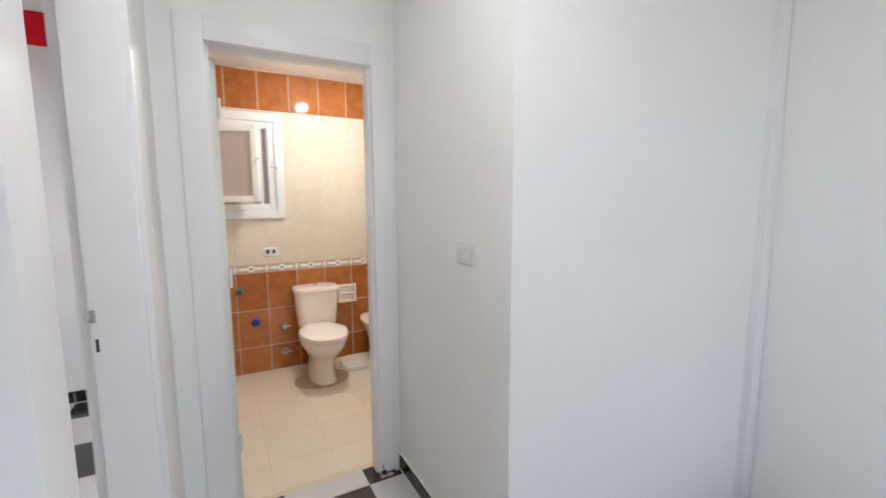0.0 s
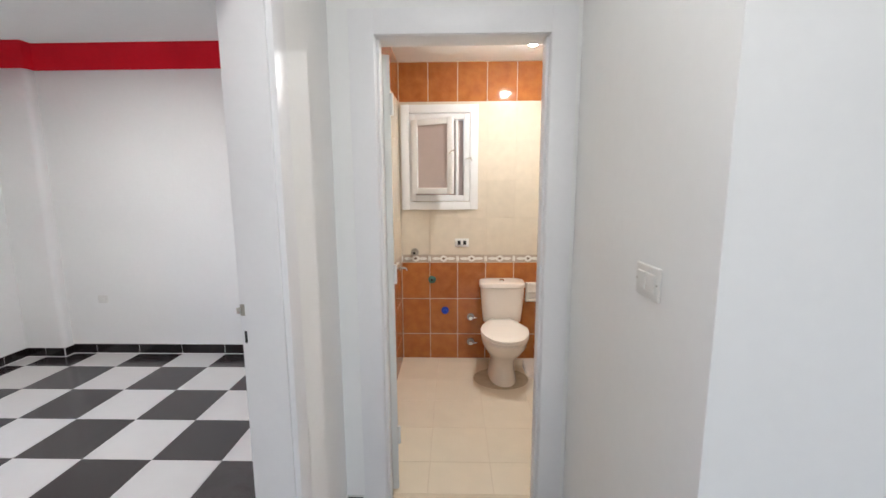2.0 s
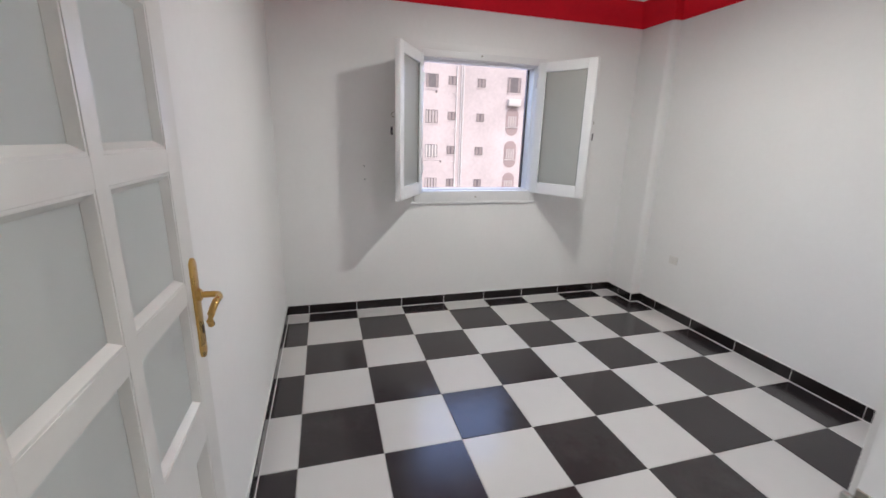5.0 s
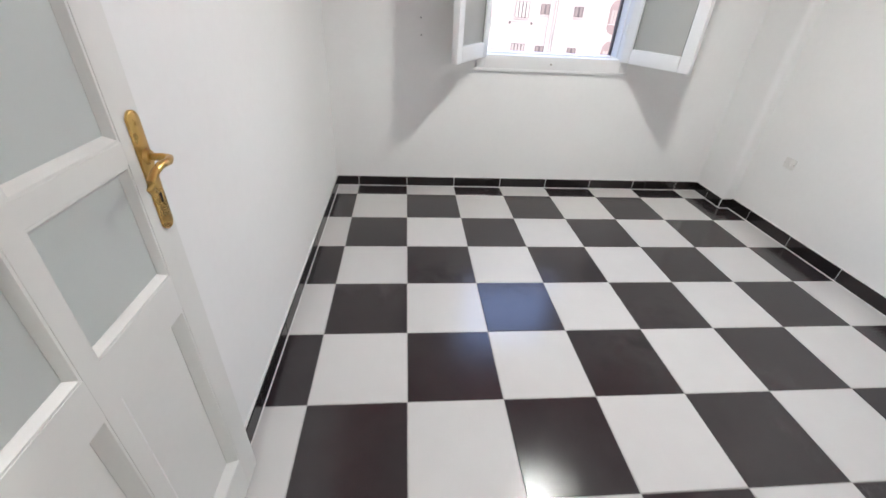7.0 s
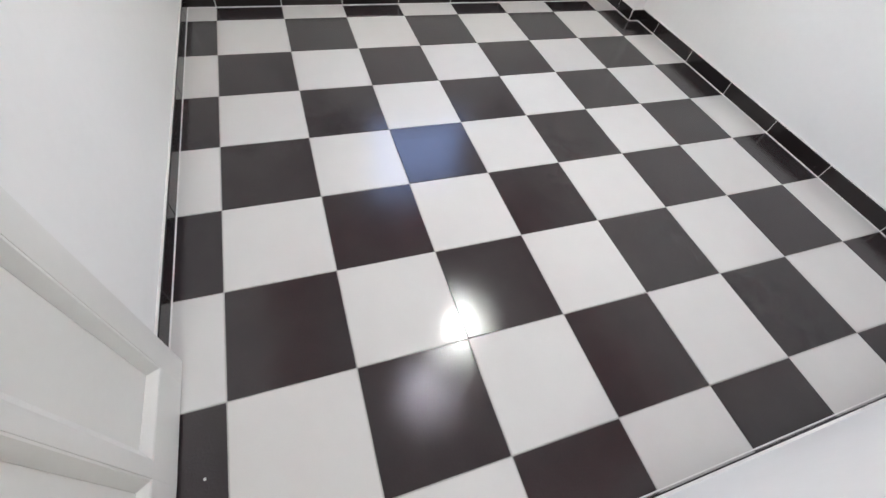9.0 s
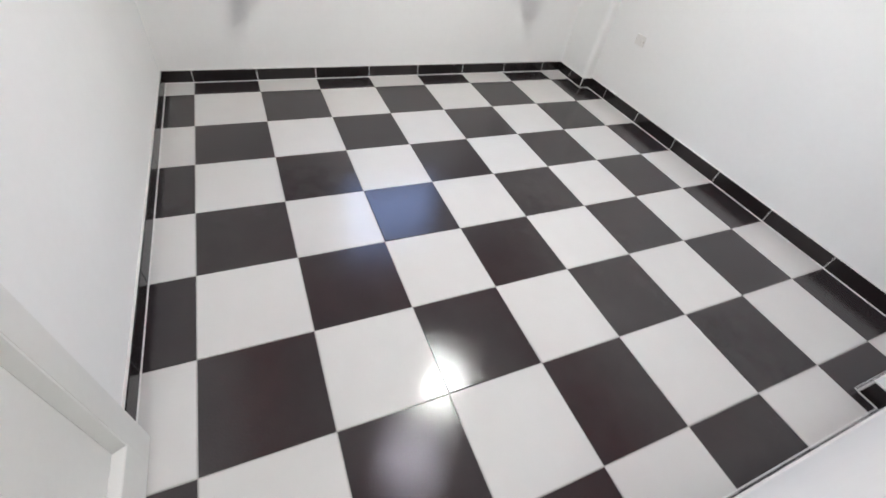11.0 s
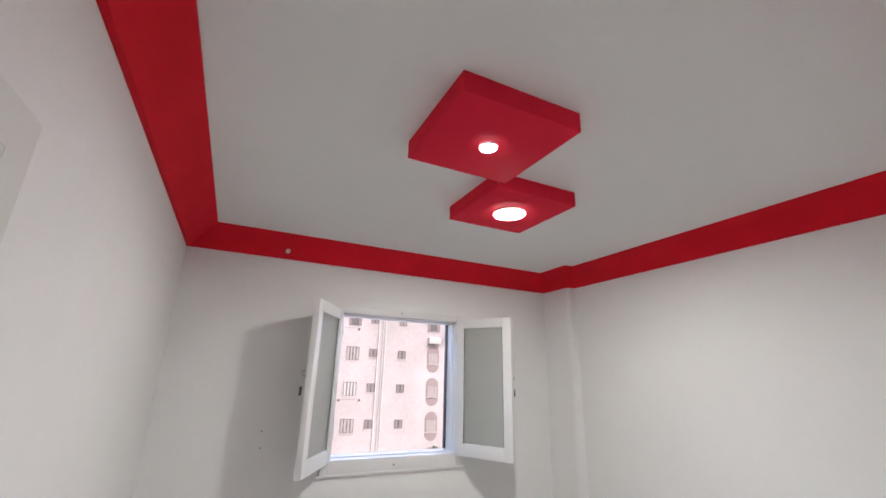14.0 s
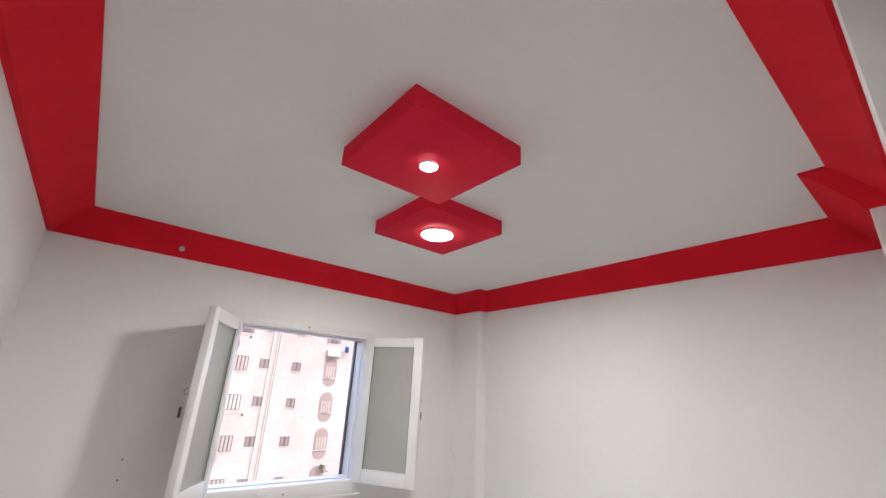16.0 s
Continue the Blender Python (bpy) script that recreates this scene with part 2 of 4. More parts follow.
structure("wall_west", boxes((-0.40, -0.36, -0.1, WX, 0.90, TOP), (-0.40, 2.06, -0.1, WX, 3.27, TOP), (-0.40, 0.90, -0.1, WX, 2.06, 0.95), (-0.40, 0.90, 2.17, WX, 2.06, TOP)),
          WALL, "white painted plaster wall with a window", "wall")
structure("wall_south", boxes((WX, -0.36, -0.1, EX, SY, TOP)), WALL, "white painted plaster bedroom wall", "wall")


def rounded_pier(bm, x0, y0, x1, y1, r, side):
    """A shallow pier standing out of the wall at y1 towards y0, its free vertical edge rounded; side is +1 where that edge is at x1."""
    edge, far = (x1, x0) if side > 0 else (x0, x1)
    plan = [(edge, y1), (far, y1), (far, y0)]
    for k in range(6):
        a = math.pi / 2 * k / 5
        plan.append((edge - side * (r - r * math.sin(a)), y0 + r - r * math.cos(a)))
    low, top = [[bm.verts.new((x, y, z)) for x, y in plan] for z in (-0.1, TOP)]
    for k in range(len(plan)):
        bm.faces.new((low[k], low[(k + 1) % len(plan)], top[(k + 1) % len(plan)], top[k]))


bm = boxes((WX, NY, -0.1, EX, 3.27, TOP))
rounded_pier(bm, WX, 3.004, 0.175, NY, 0.04, 1)
rounded_pier(bm, 2.945, 2.465, EX, NY, 0.012, -1)
structure("wall_north", bm, WALL, "white painted plaster wall with shallow corner piers", "wall", True)
structure("wall_east", boxes((EX, DY1 + 0.09, -0.1, HX, 3.27, TOP), (EX, -2.55, -0.1, HX, DY0 - 0.035, TOP), (EX, DY0 - 0.035, DZ + 0.09, HX, DY1 + 0.09, TOP)),
          WALL, "white painted wall between bedroom and hall", "wall")
structure("wall_bathroom_front", boxes((HX, HY, -0.1, BX0 - 0.035, 1.37, TOP), (BX1 + 0.035, HY, -0.1, 5.1, 1.37, TOP), (BX0 - 0.035, HY, BZ + 0.035, BX1 + 0.035, 1.37, TOP)),
          WALL, "white painted wall around the bathroom door", "wall")
bm = bmesh.new()
plan = [(4.197, 0.308), (5.80, 0.205), (5.80, 0.50), (4.36, 0.50), (4.36, HY), (4.197, HY)]
low, top = [[bm.verts.new((x, y, z)) for x, y in plan] for z in (-0.1, TOP)]
for k in range(6):
    bm.faces.new((low[k], low[(k + 1) % 6], top[(k + 1) % 6], top[k]))
structure("wall_hall_pier", bm, WALL, "white painted hall wall with an outer corner", "wall")
structure("wall_hall_east", boxes((5.58, -2.55, -0.1, 5.80, 0.204, TOP), (5.58, 0.204, -0.1, 5.62, 0.24, TOP)), WALL, "white painted hall end wall", "wall")
# Closing wall out of view; its opening is added to go with the fill lamp.
structure("wall_hall_south", boxes((HX, -2.55, -0.1, 3.8, -2.4, TOP), (5.3, -2.55, -0.1, 5.58, -2.4, TOP), (3.8, -2.55, -0.1, 5.3, -2.4, 0.7), (3.8, -2.55, 2.3, 5.3, -2.4, TOP)),
          WALL, "unseen white hall wall with an opening added for the fill lamp", "wall")
structure("wall_bathroom_back", boxes((3.2495, 3.0125, -0.1, 3.33, 3.24, TOP), (3.835, 3.0125, -0.1, 4.9405, 3.24, TOP), (3.33, 3.0125, -0.1, 3.835, 3.24, 1.385), (3.33, 3.0125, 2.10, 3.835, 3.24, TOP)),
          BATHGROUT, "tiled bathroom back wall with a small window", "wall")
structure("wall_bathroom_west", boxes((HX, 1.37, -0.1, 3.2495, 3.24, TOP)), BATHGROUT, "tiled bathroom side wall", "wall")
structure("wall_bathroom_east", boxes((4.9405, 1.37, -0.1, 5.1, 3.24, TOP)), BATHGROUT, "tiled bathroom side wall", "wall")
structure("ceiling_bedroom", boxes((-0.40, -0.36, TOP, 3.12, 3.27, 2.95), (WX, SY, CEIL, EX, NY, TOP)), CEILING, "plain off-white painted ceiling", "ceiling")
structure("ceiling_hall", boxes((3.12, -2.55, TOP, 6.25, 1.31, 2.95), (HX, -2.4, CEIL, 4.2, HY, TOP), (4.2, -2.4, CEIL, 5.58, 0.31, TOP)), CEILING, "plain white painted hall ceiling", "ceiling")
structure("ceiling_bathroom", boxes((3.12, 1.31, TOP, 5.1, 3.27, 2.95), (3.2495, 1.37, BATH_CEIL, 4.9405, 3.0125, TOP)), CEILING, "plain white bathroom ceiling", "ceiling")
structure("floor_slab", boxes((-0.40, -2.55, -0.25, 6.25, 3.27, -0.1)), GROUT, "concrete floor slab", "floor")

# red cornice, following the piers
OUT, LOW = 0.165, 2.488
turns = [(WX, SY + 0.012, 1, 1), (EX, SY + 0.012, -1, 1), (EX, 2.465, -1, -1), (2.945, 2.465, -1, -1), (2.945, NY, -1, -1), (0.175, NY, 1, -1), (0.175, 3.004, 1, -1), (WX, 3.004, 1, -1)]
profile = [(-0.02, LOW), (0.012, LOW), (0.03, LOW + 0.035), (0.085, LOW + 0.09), (0.135, LOW + 0.137), (OUT, CEIL - 0.008), (OUT, CEIL + 0.002), (-0.02, CEIL + 0.002)]
bm = bmesh.new()
loops = []
for x, y, sx, sy in turns:
    loops.append([bm.verts.new((x + sx * d, y + sy * d, z)) for d, z in profile])
for a, b in zip(loops, loops[1:] + loops[:1]):
    for k in range(len(profile)):
        bm.faces.new((a[k], a[(k + 1) % len(profile)], b[(k + 1) % len(profile)], b[k]))
cornice = structure("cornice", bm, RED, "red painted plaster cornice round the bedroom ceiling", "cornice", True)
bm = bmesh.new()
cylinder(bm, (-0.13, 0.493, 2.535), (1, 0, 0.6), 0.017, 0.014, 0.02, 14)
part("hook_plate", bm, PLATE, cornice, "small white round fixing in the cornice")

# ---- outdoors ----
structure("ground", boxes((-260, -240, -15.4, 60, 260, -15)), GROUND, "dusty grey street far below", "ground")
FX, STOREY = -34.0, 2.98
house = thing("apartment_building", "pale pink rendered apartment building across the street", "building", pose(0, 0, 0))
part("wall", boxes((FX - 12, -14, -15, FX, 42, 14.2)), FACADE, house, smooth=False)
part("roof_parapet", boxes((FX - 0.3, -14, 14.2, FX + 0.08, 42, 15.0)), FACADETRIM, house, smooth=False)


def outside_window(y, z, w, h, leaves, mat, open_dark=False):
    win = part("window", picture_frame(y - w / 2 - 0.06, z - h / 2 - 0.06, y + w / 2 + 0.06, z + h / 2 + 0.06, FX, FX + 0.04, 0.05), FACADE, house, smooth=False)
    part("sill", boxes((FX, y - w / 2 - 0.07, z - h / 2 - 0.10, FX + 0.05, y + w / 2 + 0.07, z - h / 2 - 0.06)), FACADE, win, smooth=False)
    part("pane", boxes((FX - 0.02, y - w / 2, z - h / 2, FX + 0.015, y + w / 2, z + h / 2)), OUTGLASS, win, smooth=False)
    step = w / leaves
    for k in range(leaves):
        a = y - w / 2 + k * step
        if open_dark and k in (1, 2) and leaves > 3:
            continue
        part("shutter", boxes((FX + 0.02, a + step * 0.14, z - h / 2 + 0.04, FX + 0.06, a + step * 0.78, z + h / 2 - 0.04)), mat, win, smooth=False)


for k in range(-4, 4):
    z = 0.38 + STOREY * k
    outside_window(9.55, z, 1.12, 1.12, 4, FACADETRIM if k == 0 else PALESHUTTER if k < 2 else SHUTTER, k == 2)
    outside_window(11.4, z + 0.1, 0.74, 0.72, 2, SHUTTER)
    outside_window(14.15, z + 0.05, 0.74, 0.72, 2, SHUTTER)
    outside_window(22.6, z, 1.12, 1.12, 4, PALESHUTTER)
    outside_window(4.2, z, 0.74, 0.72, 2, SHUTTER)
    # oval loggia with a low parapet and a shuttered door
    zc, y = z - 0.2, 17.35
    bm = bmesh.new()
    ring = []
    for j in range(28):
        a = 2 * math.pi * j / 28
        ring.append((y + 0.63 * math.cos(a), zc + (0.62 if math.sin(a) > 0 else -0.62) + 0.63 * math.sin(a)))
    f = [bm.verts.new((FX + 0.03, p, q)) for p, q in ring]
    g = [bm.verts.new((FX - 0.02, p, q)) for p, q in ring]
    bm.faces.new(f)
    for j in range(28):
        bm.faces.new((f[j], f[(j + 1) % 28], g[(j + 1) % 28], g[j]))
    if k < 2:
        loggia = part("loggia", bm, SALMON, house, "salmon oval balcony opening", False)
        for j in range(4):
            part("shutter", boxes((FX + 0.035, y - 0.44 + 0.23 * j, zc - 0.45, FX + 0.08, y - 0.27 + 0.23 * j, zc + 0.5)), PALESHUTTER, loggia, smooth=False)
        part("parapet", boxes((FX + 0.03, y - 0.60, zc - 0.54, FX + 0.09, y + 0.60, zc - 0.48)), FACADETRIM, loggia, smooth=False)
    else:
        bm.free()
        outside_window(y, zc + 0.25, 1.3, 1.3, 4, SHUTTER, True)
for y in (11.80, 12.22, 12.42):
    part("drain_pipe", cylinder(bmesh.new(), (FX + 0.1, y, -15), (0, 0, 1), 0.05, 0.05, 29.2, 10), METALPIPE, house)
for k in range(-4, 4):
    part("drain_branch", tube([(FX + 0.1, 11.85, -0.75 + STOREY * k), (FX + 0.1, 11.6, -0.55 + STOREY * k), (FX + 0.05, 11.45, -0.5 + STOREY * k)], 0.025, 8), METALPIPE, house)
for k, y in ((0, 9.5), (2, 9.0)):
    bm = boxes(*[(FX + 0.5, y - 0.9, 0.38 + STOREY * k - 0.86 + 0.0, FX + 0.53, y + 0.9, 0.38 + STOREY * k - 0.83)],
               *[(FX, y + s, 0.38 + STOREY * k - 1.0, FX + 0.5, y + s + 0.03, 0.38 + STOREY * k - 0.83) for s in (-0.9, 0.87)])
    part("clothes_line_bracket", bm, SHUTTER, house, smooth=False)
part("air_conditioner", soft_box(FX, 16.75, 4.55, FX + 0.4, 18.0, 5.15, 0.03), FACADETRIM, house)
part("washing", soft_box(FX + 0.42, 18.35, 5.0, FX + 0.47, 18.75, 5.55, 0.02), CLOTH, house)
# zigzag relief at the building's corner strip
for k in range(60):
    z = -14.6 + 0.48 * k
    part("quoin", boxes((FX, 6.75 + 0.16 * (k % 2), z, FX + 0.06, 7.1 + 0.16 * (k % 2), z + 0.3)), FACADETRIM, house, smooth=False)
# balcony plant
bm = bmesh.new()
for k in range(90):
    a, r = random.uniform(0, 6.28), random.uniform(0, 0.42)
    p = Vector((FX + 0.35 + 0.3 * random.random(), 17.6 + r * math.cos(a), -5.0 + 0.55 * random.random()))
    d = Vector((random.uniform(-1, 1), random.uniform(-1, 1), random.uniform(-0.3, 1))).normalized() * 0.16
    s = d.cross(Vector((1, 0.3, 0))).normalized() * 0.045
    v = [bm.verts.new(q) for q in (p - s * 0.3, p + d * 0.5 - s, p + d, p + d * 0.5 + s)]
    bm.faces.new(v)
part("balcony_plant", bm, LEAF, house, smooth=False)

# ---- windows ----


win = thing("window_1", "white painted bedroom window frame in the wall", "window", pose(0, 0, 0), kind="structure")
part("window_frame", round_edges(picture_frame(0.905, 0.952, 2.055, 2.168, -0.30, -0.163, 0.054, 0.095), 0.004), PVC, win)
part("window_sill", soft_box(-0.24, 0.885, 0.937, -0.160, 2.075, 0.956, 0.004), PVC, win)
part("plaster_band", soft_box(-0.181, 0.872, 2.168, -0.1765, 2.088, 2.226, 0.002), WALL, win)
part("inner_rebate", round_edges(picture_frame(0.952, 1.04, 2.008, 2.12, -0.36, -0.25, 0.016), 0.003), PVC, win)
part("outer_rail", soft_box(-0.375, 1.978, 1.05, -0.345, 1.992, 2.11, 0.003), DARKALU, win, "dark metal rail in the opening")
part("sill_catch", cylinder(bmesh.new(), (-0.166, 1.465, 0.995), (1, 0, 0), 0.008, 0.006, 0.012, 12), STEEL, win)
part("head_catch", cylinder(bmesh.new(), (-0.166, 1.465, 2.148), (1, 0, 0), 0.008, 0.006, 0.012, 12), STEEL, win)


def sash(m, label, flip):
    """An inward-opening casement: the hinge is its local origin, the leaf runs along +x; z from the sill up."""
    ob = thing("window_sash", label, "window", m, "bedroom casement sashes")
    w, h, t = 0.53, 1.10, 0.042
    y0, y1 = (-t, 0) if flip else (0, t)
    s = 0.078
    for name, lot in (("stile", (0, y0, 0, s, y1, h)), ("stile", (w - s, y0, 0, w, y1, h)), ("rail", (s, y0, 0, w - s, y1, s * 1.25)), ("rail", (s, y0, h - s, w - s, y1, h))):
        part(name, soft_box(*lot, 0.005), PVC, ob)
    part("glass", boxes((s - 0.004, (y0 + y1) / 2 - 0.003, s * 1.25 - 0.004, w - s + 0.004, (y0 + y1) / 2 + 0.003, h - s + 0.004)), PANEGREY, ob, "grey frosted pane", False)
    for side in (y0, y1):
        d = 0.010 if side == y0 else -0.010
        bm = boxes((s, min(side + d, side + d * 1.6), s * 1.25, s + 0.008, max(side + d, side + d * 1.6), h - s), (w - s - 0.008, min(side + d, side + d * 1.6), s * 1.25, w - s, max(side + d, side + d * 1.6), h - s))
        part("glazing_bead", bm, BEAD, ob, smooth=False)
    # latch and keeper stand off the outer face beside the free edge
    out, face = (1, y1) if flip else (-1, y0)
    a, d = (w - 0.012, 0.024) if flip else (w - 0.065, 0.048)
    low, high = sorted((face, face + out * d))
    tip = sorted((face + out * (d - 0.004), face + out * (d + 0.008)))
    part("latch", boxes((a - 0.006, tip[0], 0.475, a + 0.006, tip[1], 0.530)), DARKALU, ob, "small dark steel latch", False)
    part("latch_arm", boxes((a - 0.0015, low, 0.502, a + 0.0015, high, 0.506)), PVC, ob, smooth=False)
    part("keeper", tube([(a, face, 0.595), (a, face + out * d, 0.600), (a, face + out * (d + 0.004), 0.615), (a, face + out * d, 0.628), (a, face + out * d * 0.7, 0.632)], 0.0035, 6), STEEL, ob)
    for z in (0.18, 0.9):
        part("hinge", cylinder(bmesh.new(), (-0.004, y0 if flip else y1, z), (0, 0, 1), 0.008, 0.008, 0.07, 12), PVC, ob)
    return ob


sash(Matrix.Translation((-0.185, 0.942, 1.032)) @ Matrix.Rotation(math.atan2(-0.268, 0.455), 4, "Z"), "white casement sash with frosted pane, swung open into the room", False)
sash(Matrix.Translation((-0.185, 2.020, 1.032)) @ Matrix.Rotation(math.atan2(0.268, 0.465), 4, "Z"), "white casement sash with frosted pane, wide open beside the window", True)

bw = thing("window_2", "white painted bathroom window with a mauve frosted sash ajar", "window", pose(0, 0, 0), kind="structure")


def picture_frame_y(x0, z0, x1, z1, y0, y1, w):
    return boxes((x0, y0, z0, x0 + w, y1, z1), (x1 - w, y0, z0, x1, y1, z1), (x0 + w, y0, z0, x1 - w, y1, z0 + w), (x0 + w, y0, z1 - w, x1 - w, y1, z1))


part("window_frame", round_edges(picture_frame_y(3.268, 1.318, 3.900, 2.165, 2.985, 3.010, 0.066), 0.004), PVC, bw)
part("inner_frame", round_edges(picture_frame_y(3.332, 1.387, 3.833, 2.098, 2.998, 3.06, 0.05), 0.004), PVC, bw)
part("mullion", soft_box(3.715, 3.0, 1.437, 3.738, 3.05, 2.048, 0.003), PVC, bw)
part("pane", boxes((3.384, 3.052, 1.439, 3.781, 3.058, 2.046)), PANEPINK, bw, "mauve frosted pane", False)
leaf = thing("window_sash", "small white bathroom sash ajar with a mauve pane", "window", Matrix.Translation((3.372, 2.994, 1.452)) @ Matrix.Rotation(radians(-23), 4, "Z"))
w, h, s = 0.360, 0.59, 0.048
for name, lot in (("stile", (0, -0.034, 0, s, 0, h)), ("stile", (w - s, -0.034, 0, w, 0, h)), ("rail", (s, -0.034, 0, w - s, 0, s)), ("rail", (s, -0.034, h - s, w - s, 0, h))):
    part(name, soft_box(*lot, 0.004), PVC, leaf)
part("glass", boxes((s - 0.004, -0.02, s - 0.004, w - s + 0.004, -0.014, h - s + 0.004)), PANEPINK, leaf, "mauve frosted pane", False)
part("latch", tube([(w - 0.02, -0.036, 0.31), (w - 0.012, -0.062, 0.315), (w + 0.005, -0.066, 0.33), (w + 0.02, -0.05, 0.335)], 0.005, 8), CHROME, leaf)
part("catch", tube([(3.80, 2.997, 1.735), (3.80, 2.97, 1.735), (3.838, 2.962, 1.74), (3.845, 2.962, 1.715)], 0.005, 8), CHROME, bw)

# ---- doors ----


def lever_handle(parent, x, y, z, out):
    """Brass long-plate lever on a leaf's face; out is the way it stands off the face."""
    y2 = y + out * 0.007
    bm = bmesh.new()
    ring = []
    for k in range(24):
        a = 2 * math.pi * k / 24
        ring.append((x + 0.019 * math.cos(a), z + (0.105 if math.sin(a) > 0 else -0.105) + 0.019 * math.sin(a)))
    lo = [bm.verts.new((p, y, q)) for p, q in ring]
    mid = [bm.verts.new((p, y + out * 0.005, q)) for p, q in ring]
    hi = [bm.verts.new((x + (p - x) * 0.8, y2, z + (q - z) * 0.985)) for p, q in ring]
    for a, b in ((lo, mid), (mid, hi)):
        for k in range(24):
            bm.faces.new((a[k], a[(k + 1) % 24], b[(k + 1) % 24], b[k]))
    bm.faces.new(hi)
    plate = part("handle_plate", bm, BRASS, parent, "polished brass long plate")
    zz = z + 0.035
    pts = [(x, y2 - out * 0.002, zz), (x, y2 + out * 0.03, zz), (x + 0.004, y2 + out * 0.043, zz), (x + 0.022, y2 + out * 0.05, zz), (x + 0.05, y2 + out * 0.05, zz + 0.003),
           (x + 0.072, y2 + out * 0.048, zz - 0.004), (x + 0.086, y2 + out * 0.045, zz - 0.016), (x + 0.090, y2 + out * 0.043, zz - 0.030), (x + 0.083, y2 + out * 0.043, zz - 0.040)]
    part("lever", tube(pts, 0.0075, 12), BRASS, plate, "curved brass lever")
    part("rose", cylinder(bmesh.new(), (x, y2 - out * 0.001, zz), (0, out, 0), 0.0165, 0.013, 0.008, 20), BRASS, plate)
    part("keyhole", soft_box(x - 0.003, min(y2, y2 + out * 0.0015), z - 0.062, x + 0.003, max(y2, y2 + out * 0.0015), z - 0.042, 0.0005, 1), DARK, plate)
    for dz in (-0.10, 0.10):
        part("screw", cylinder(bmesh.new(), (x, y2 - out * 0.001, z + dz), (0, out, 0), 0.0045, 0.004, 0.0025, 10), BRASS, plate)


def sloped_bead(x0, z0, x1, z1, w, depth=0.017):
    """Four sloping strips from the face of a leaf down to the pane or panel in it."""
    bm = bmesh.new()
    rings = []
    for d, y in ((-0.001, -depth), (-0.001, -0.002), (0.005, -0.002), (w, -depth + 0.002), (w, -depth)):
        rings.append([bm.verts.new(p) for p in ((x0 + d, y, z0 + d), (x1 - d, y, z0 + d), (x1 - d, y, z1 - d), (x0 + d, y, z1 - d))])
    for a, b in zip(rings, rings[1:]):
        for k in range(4):
            bm.faces.new((a[k], a[(k + 1) % 4], b[(k + 1) % 4], b[k]))
    return bm


def glazed_door(m, width, label, handle_side=1):
    """A leaf with frosted panes above two fielded panels. Local: free edge at x = 0, hinge edge at x = width, face at y = 0, back at y = -0.036."""
    ob = thing("glazed_door", label, "door", m)
    t, s, h = 0.032, 0.080, 2.05
    wide = 0.345 * (width - s)                           # one column of panes
    cols = [(s, s + wide), (s + wide + 0.038, s + 2 * wide + 0.038)]
    rows = [(0.857, 1.112), (1.155, 1.397), (1.443, 1.705), (1.748, 1.965)]
    low = (0.15, 0.762)
    part("stile", soft_box(0, -t, 0, s, 0, h, 0.004), DOORPAINT, ob)
    part("stile", soft_box(cols[1][1], -t, 0, width, 0, h, 0.004), DOORPAINT, ob)
    part("mullion", soft_box(cols[0][1], -t + 0.002, 0, cols[1][0], -0.0005, h, 0.0008, 1), DOORPAINT, ob)
    spans = [(0, low[0]), (low[1], rows[0][0])] + [(a[1], b[0]) for a, b in zip(rows, rows[1:])] + [(rows[-1][1], h)]
    for z0, z1 in spans:
        for c0, c1 in cols:
            part("rail", soft_box(c0 - 0.008, -t + 0.001, z0, c1 + 0.008, -0.001, z1, 0.0008, 1), DOORPAINT, ob)
    for c0, c1 in cols:
        for z0, z1 in rows:
            pane = part("glass_pane", boxes((c0 - 0.004, -0.021, z0 - 0.004, c1 + 0.004, -0.016, z1 + 0.004)), FROST, ob, "frosted glass pane", False)
            part("glazing_bead", sloped_bead(c0, z0, c1, z1, 0.016), DOORPAINT, pane, smooth=False)
            part("glazing_bead", boxes((c0, -0.030, z0, c0 + 0.012, -0.021, z1), (c1 - 0.012, -0.030, z0, c1, -0.021, z1)), DOORPAINT, pane, smooth=False)
        panel = part("panel", boxes((c0 - 0.004, -0.029, low[0] - 0.004, c1 + 0.004, -0.0225, low[1] + 0.004)), DOORPAINT, ob, smooth=False)
        part("panel_moulding", sloped_bead(c0, low[0], c1, low[1], 0.028, 0.023), DOORPAINT, panel, smooth=False)
    if handle_side:
        lever_handle(ob, 0.031, 0.0, 1.076, handle_side)
    for z in (0.25, 1.05, 1.8):
        part("hinge", cylinder(bmesh.new(), (width + 0.004, 0.004, z), (0, 0, 1), 0.008, 0.008, 0.09, 12), DOORPAINT, ob, "painted hinge")
    return ob


glazed_door(Matrix.Translation((3.032, -0.128, 0.012)) @ Matrix.Rotation(radians(-0.5), 4, "Z") @ Matrix.Translation((-0.797, 0, 0)), 0.797,
            "off-white panelled door with frosted panes, standing open against the wall")

fr = thing("door_1", "white gloss painted bedroom door frame with moulded casing", "door frame", pose(0, 0, 0), kind="structure")


def moulded(x0, y0, z0, x1, y1, z1):
    return soft_box(x0, y0, z0, x1, y1, z1, 0.0025, 2)


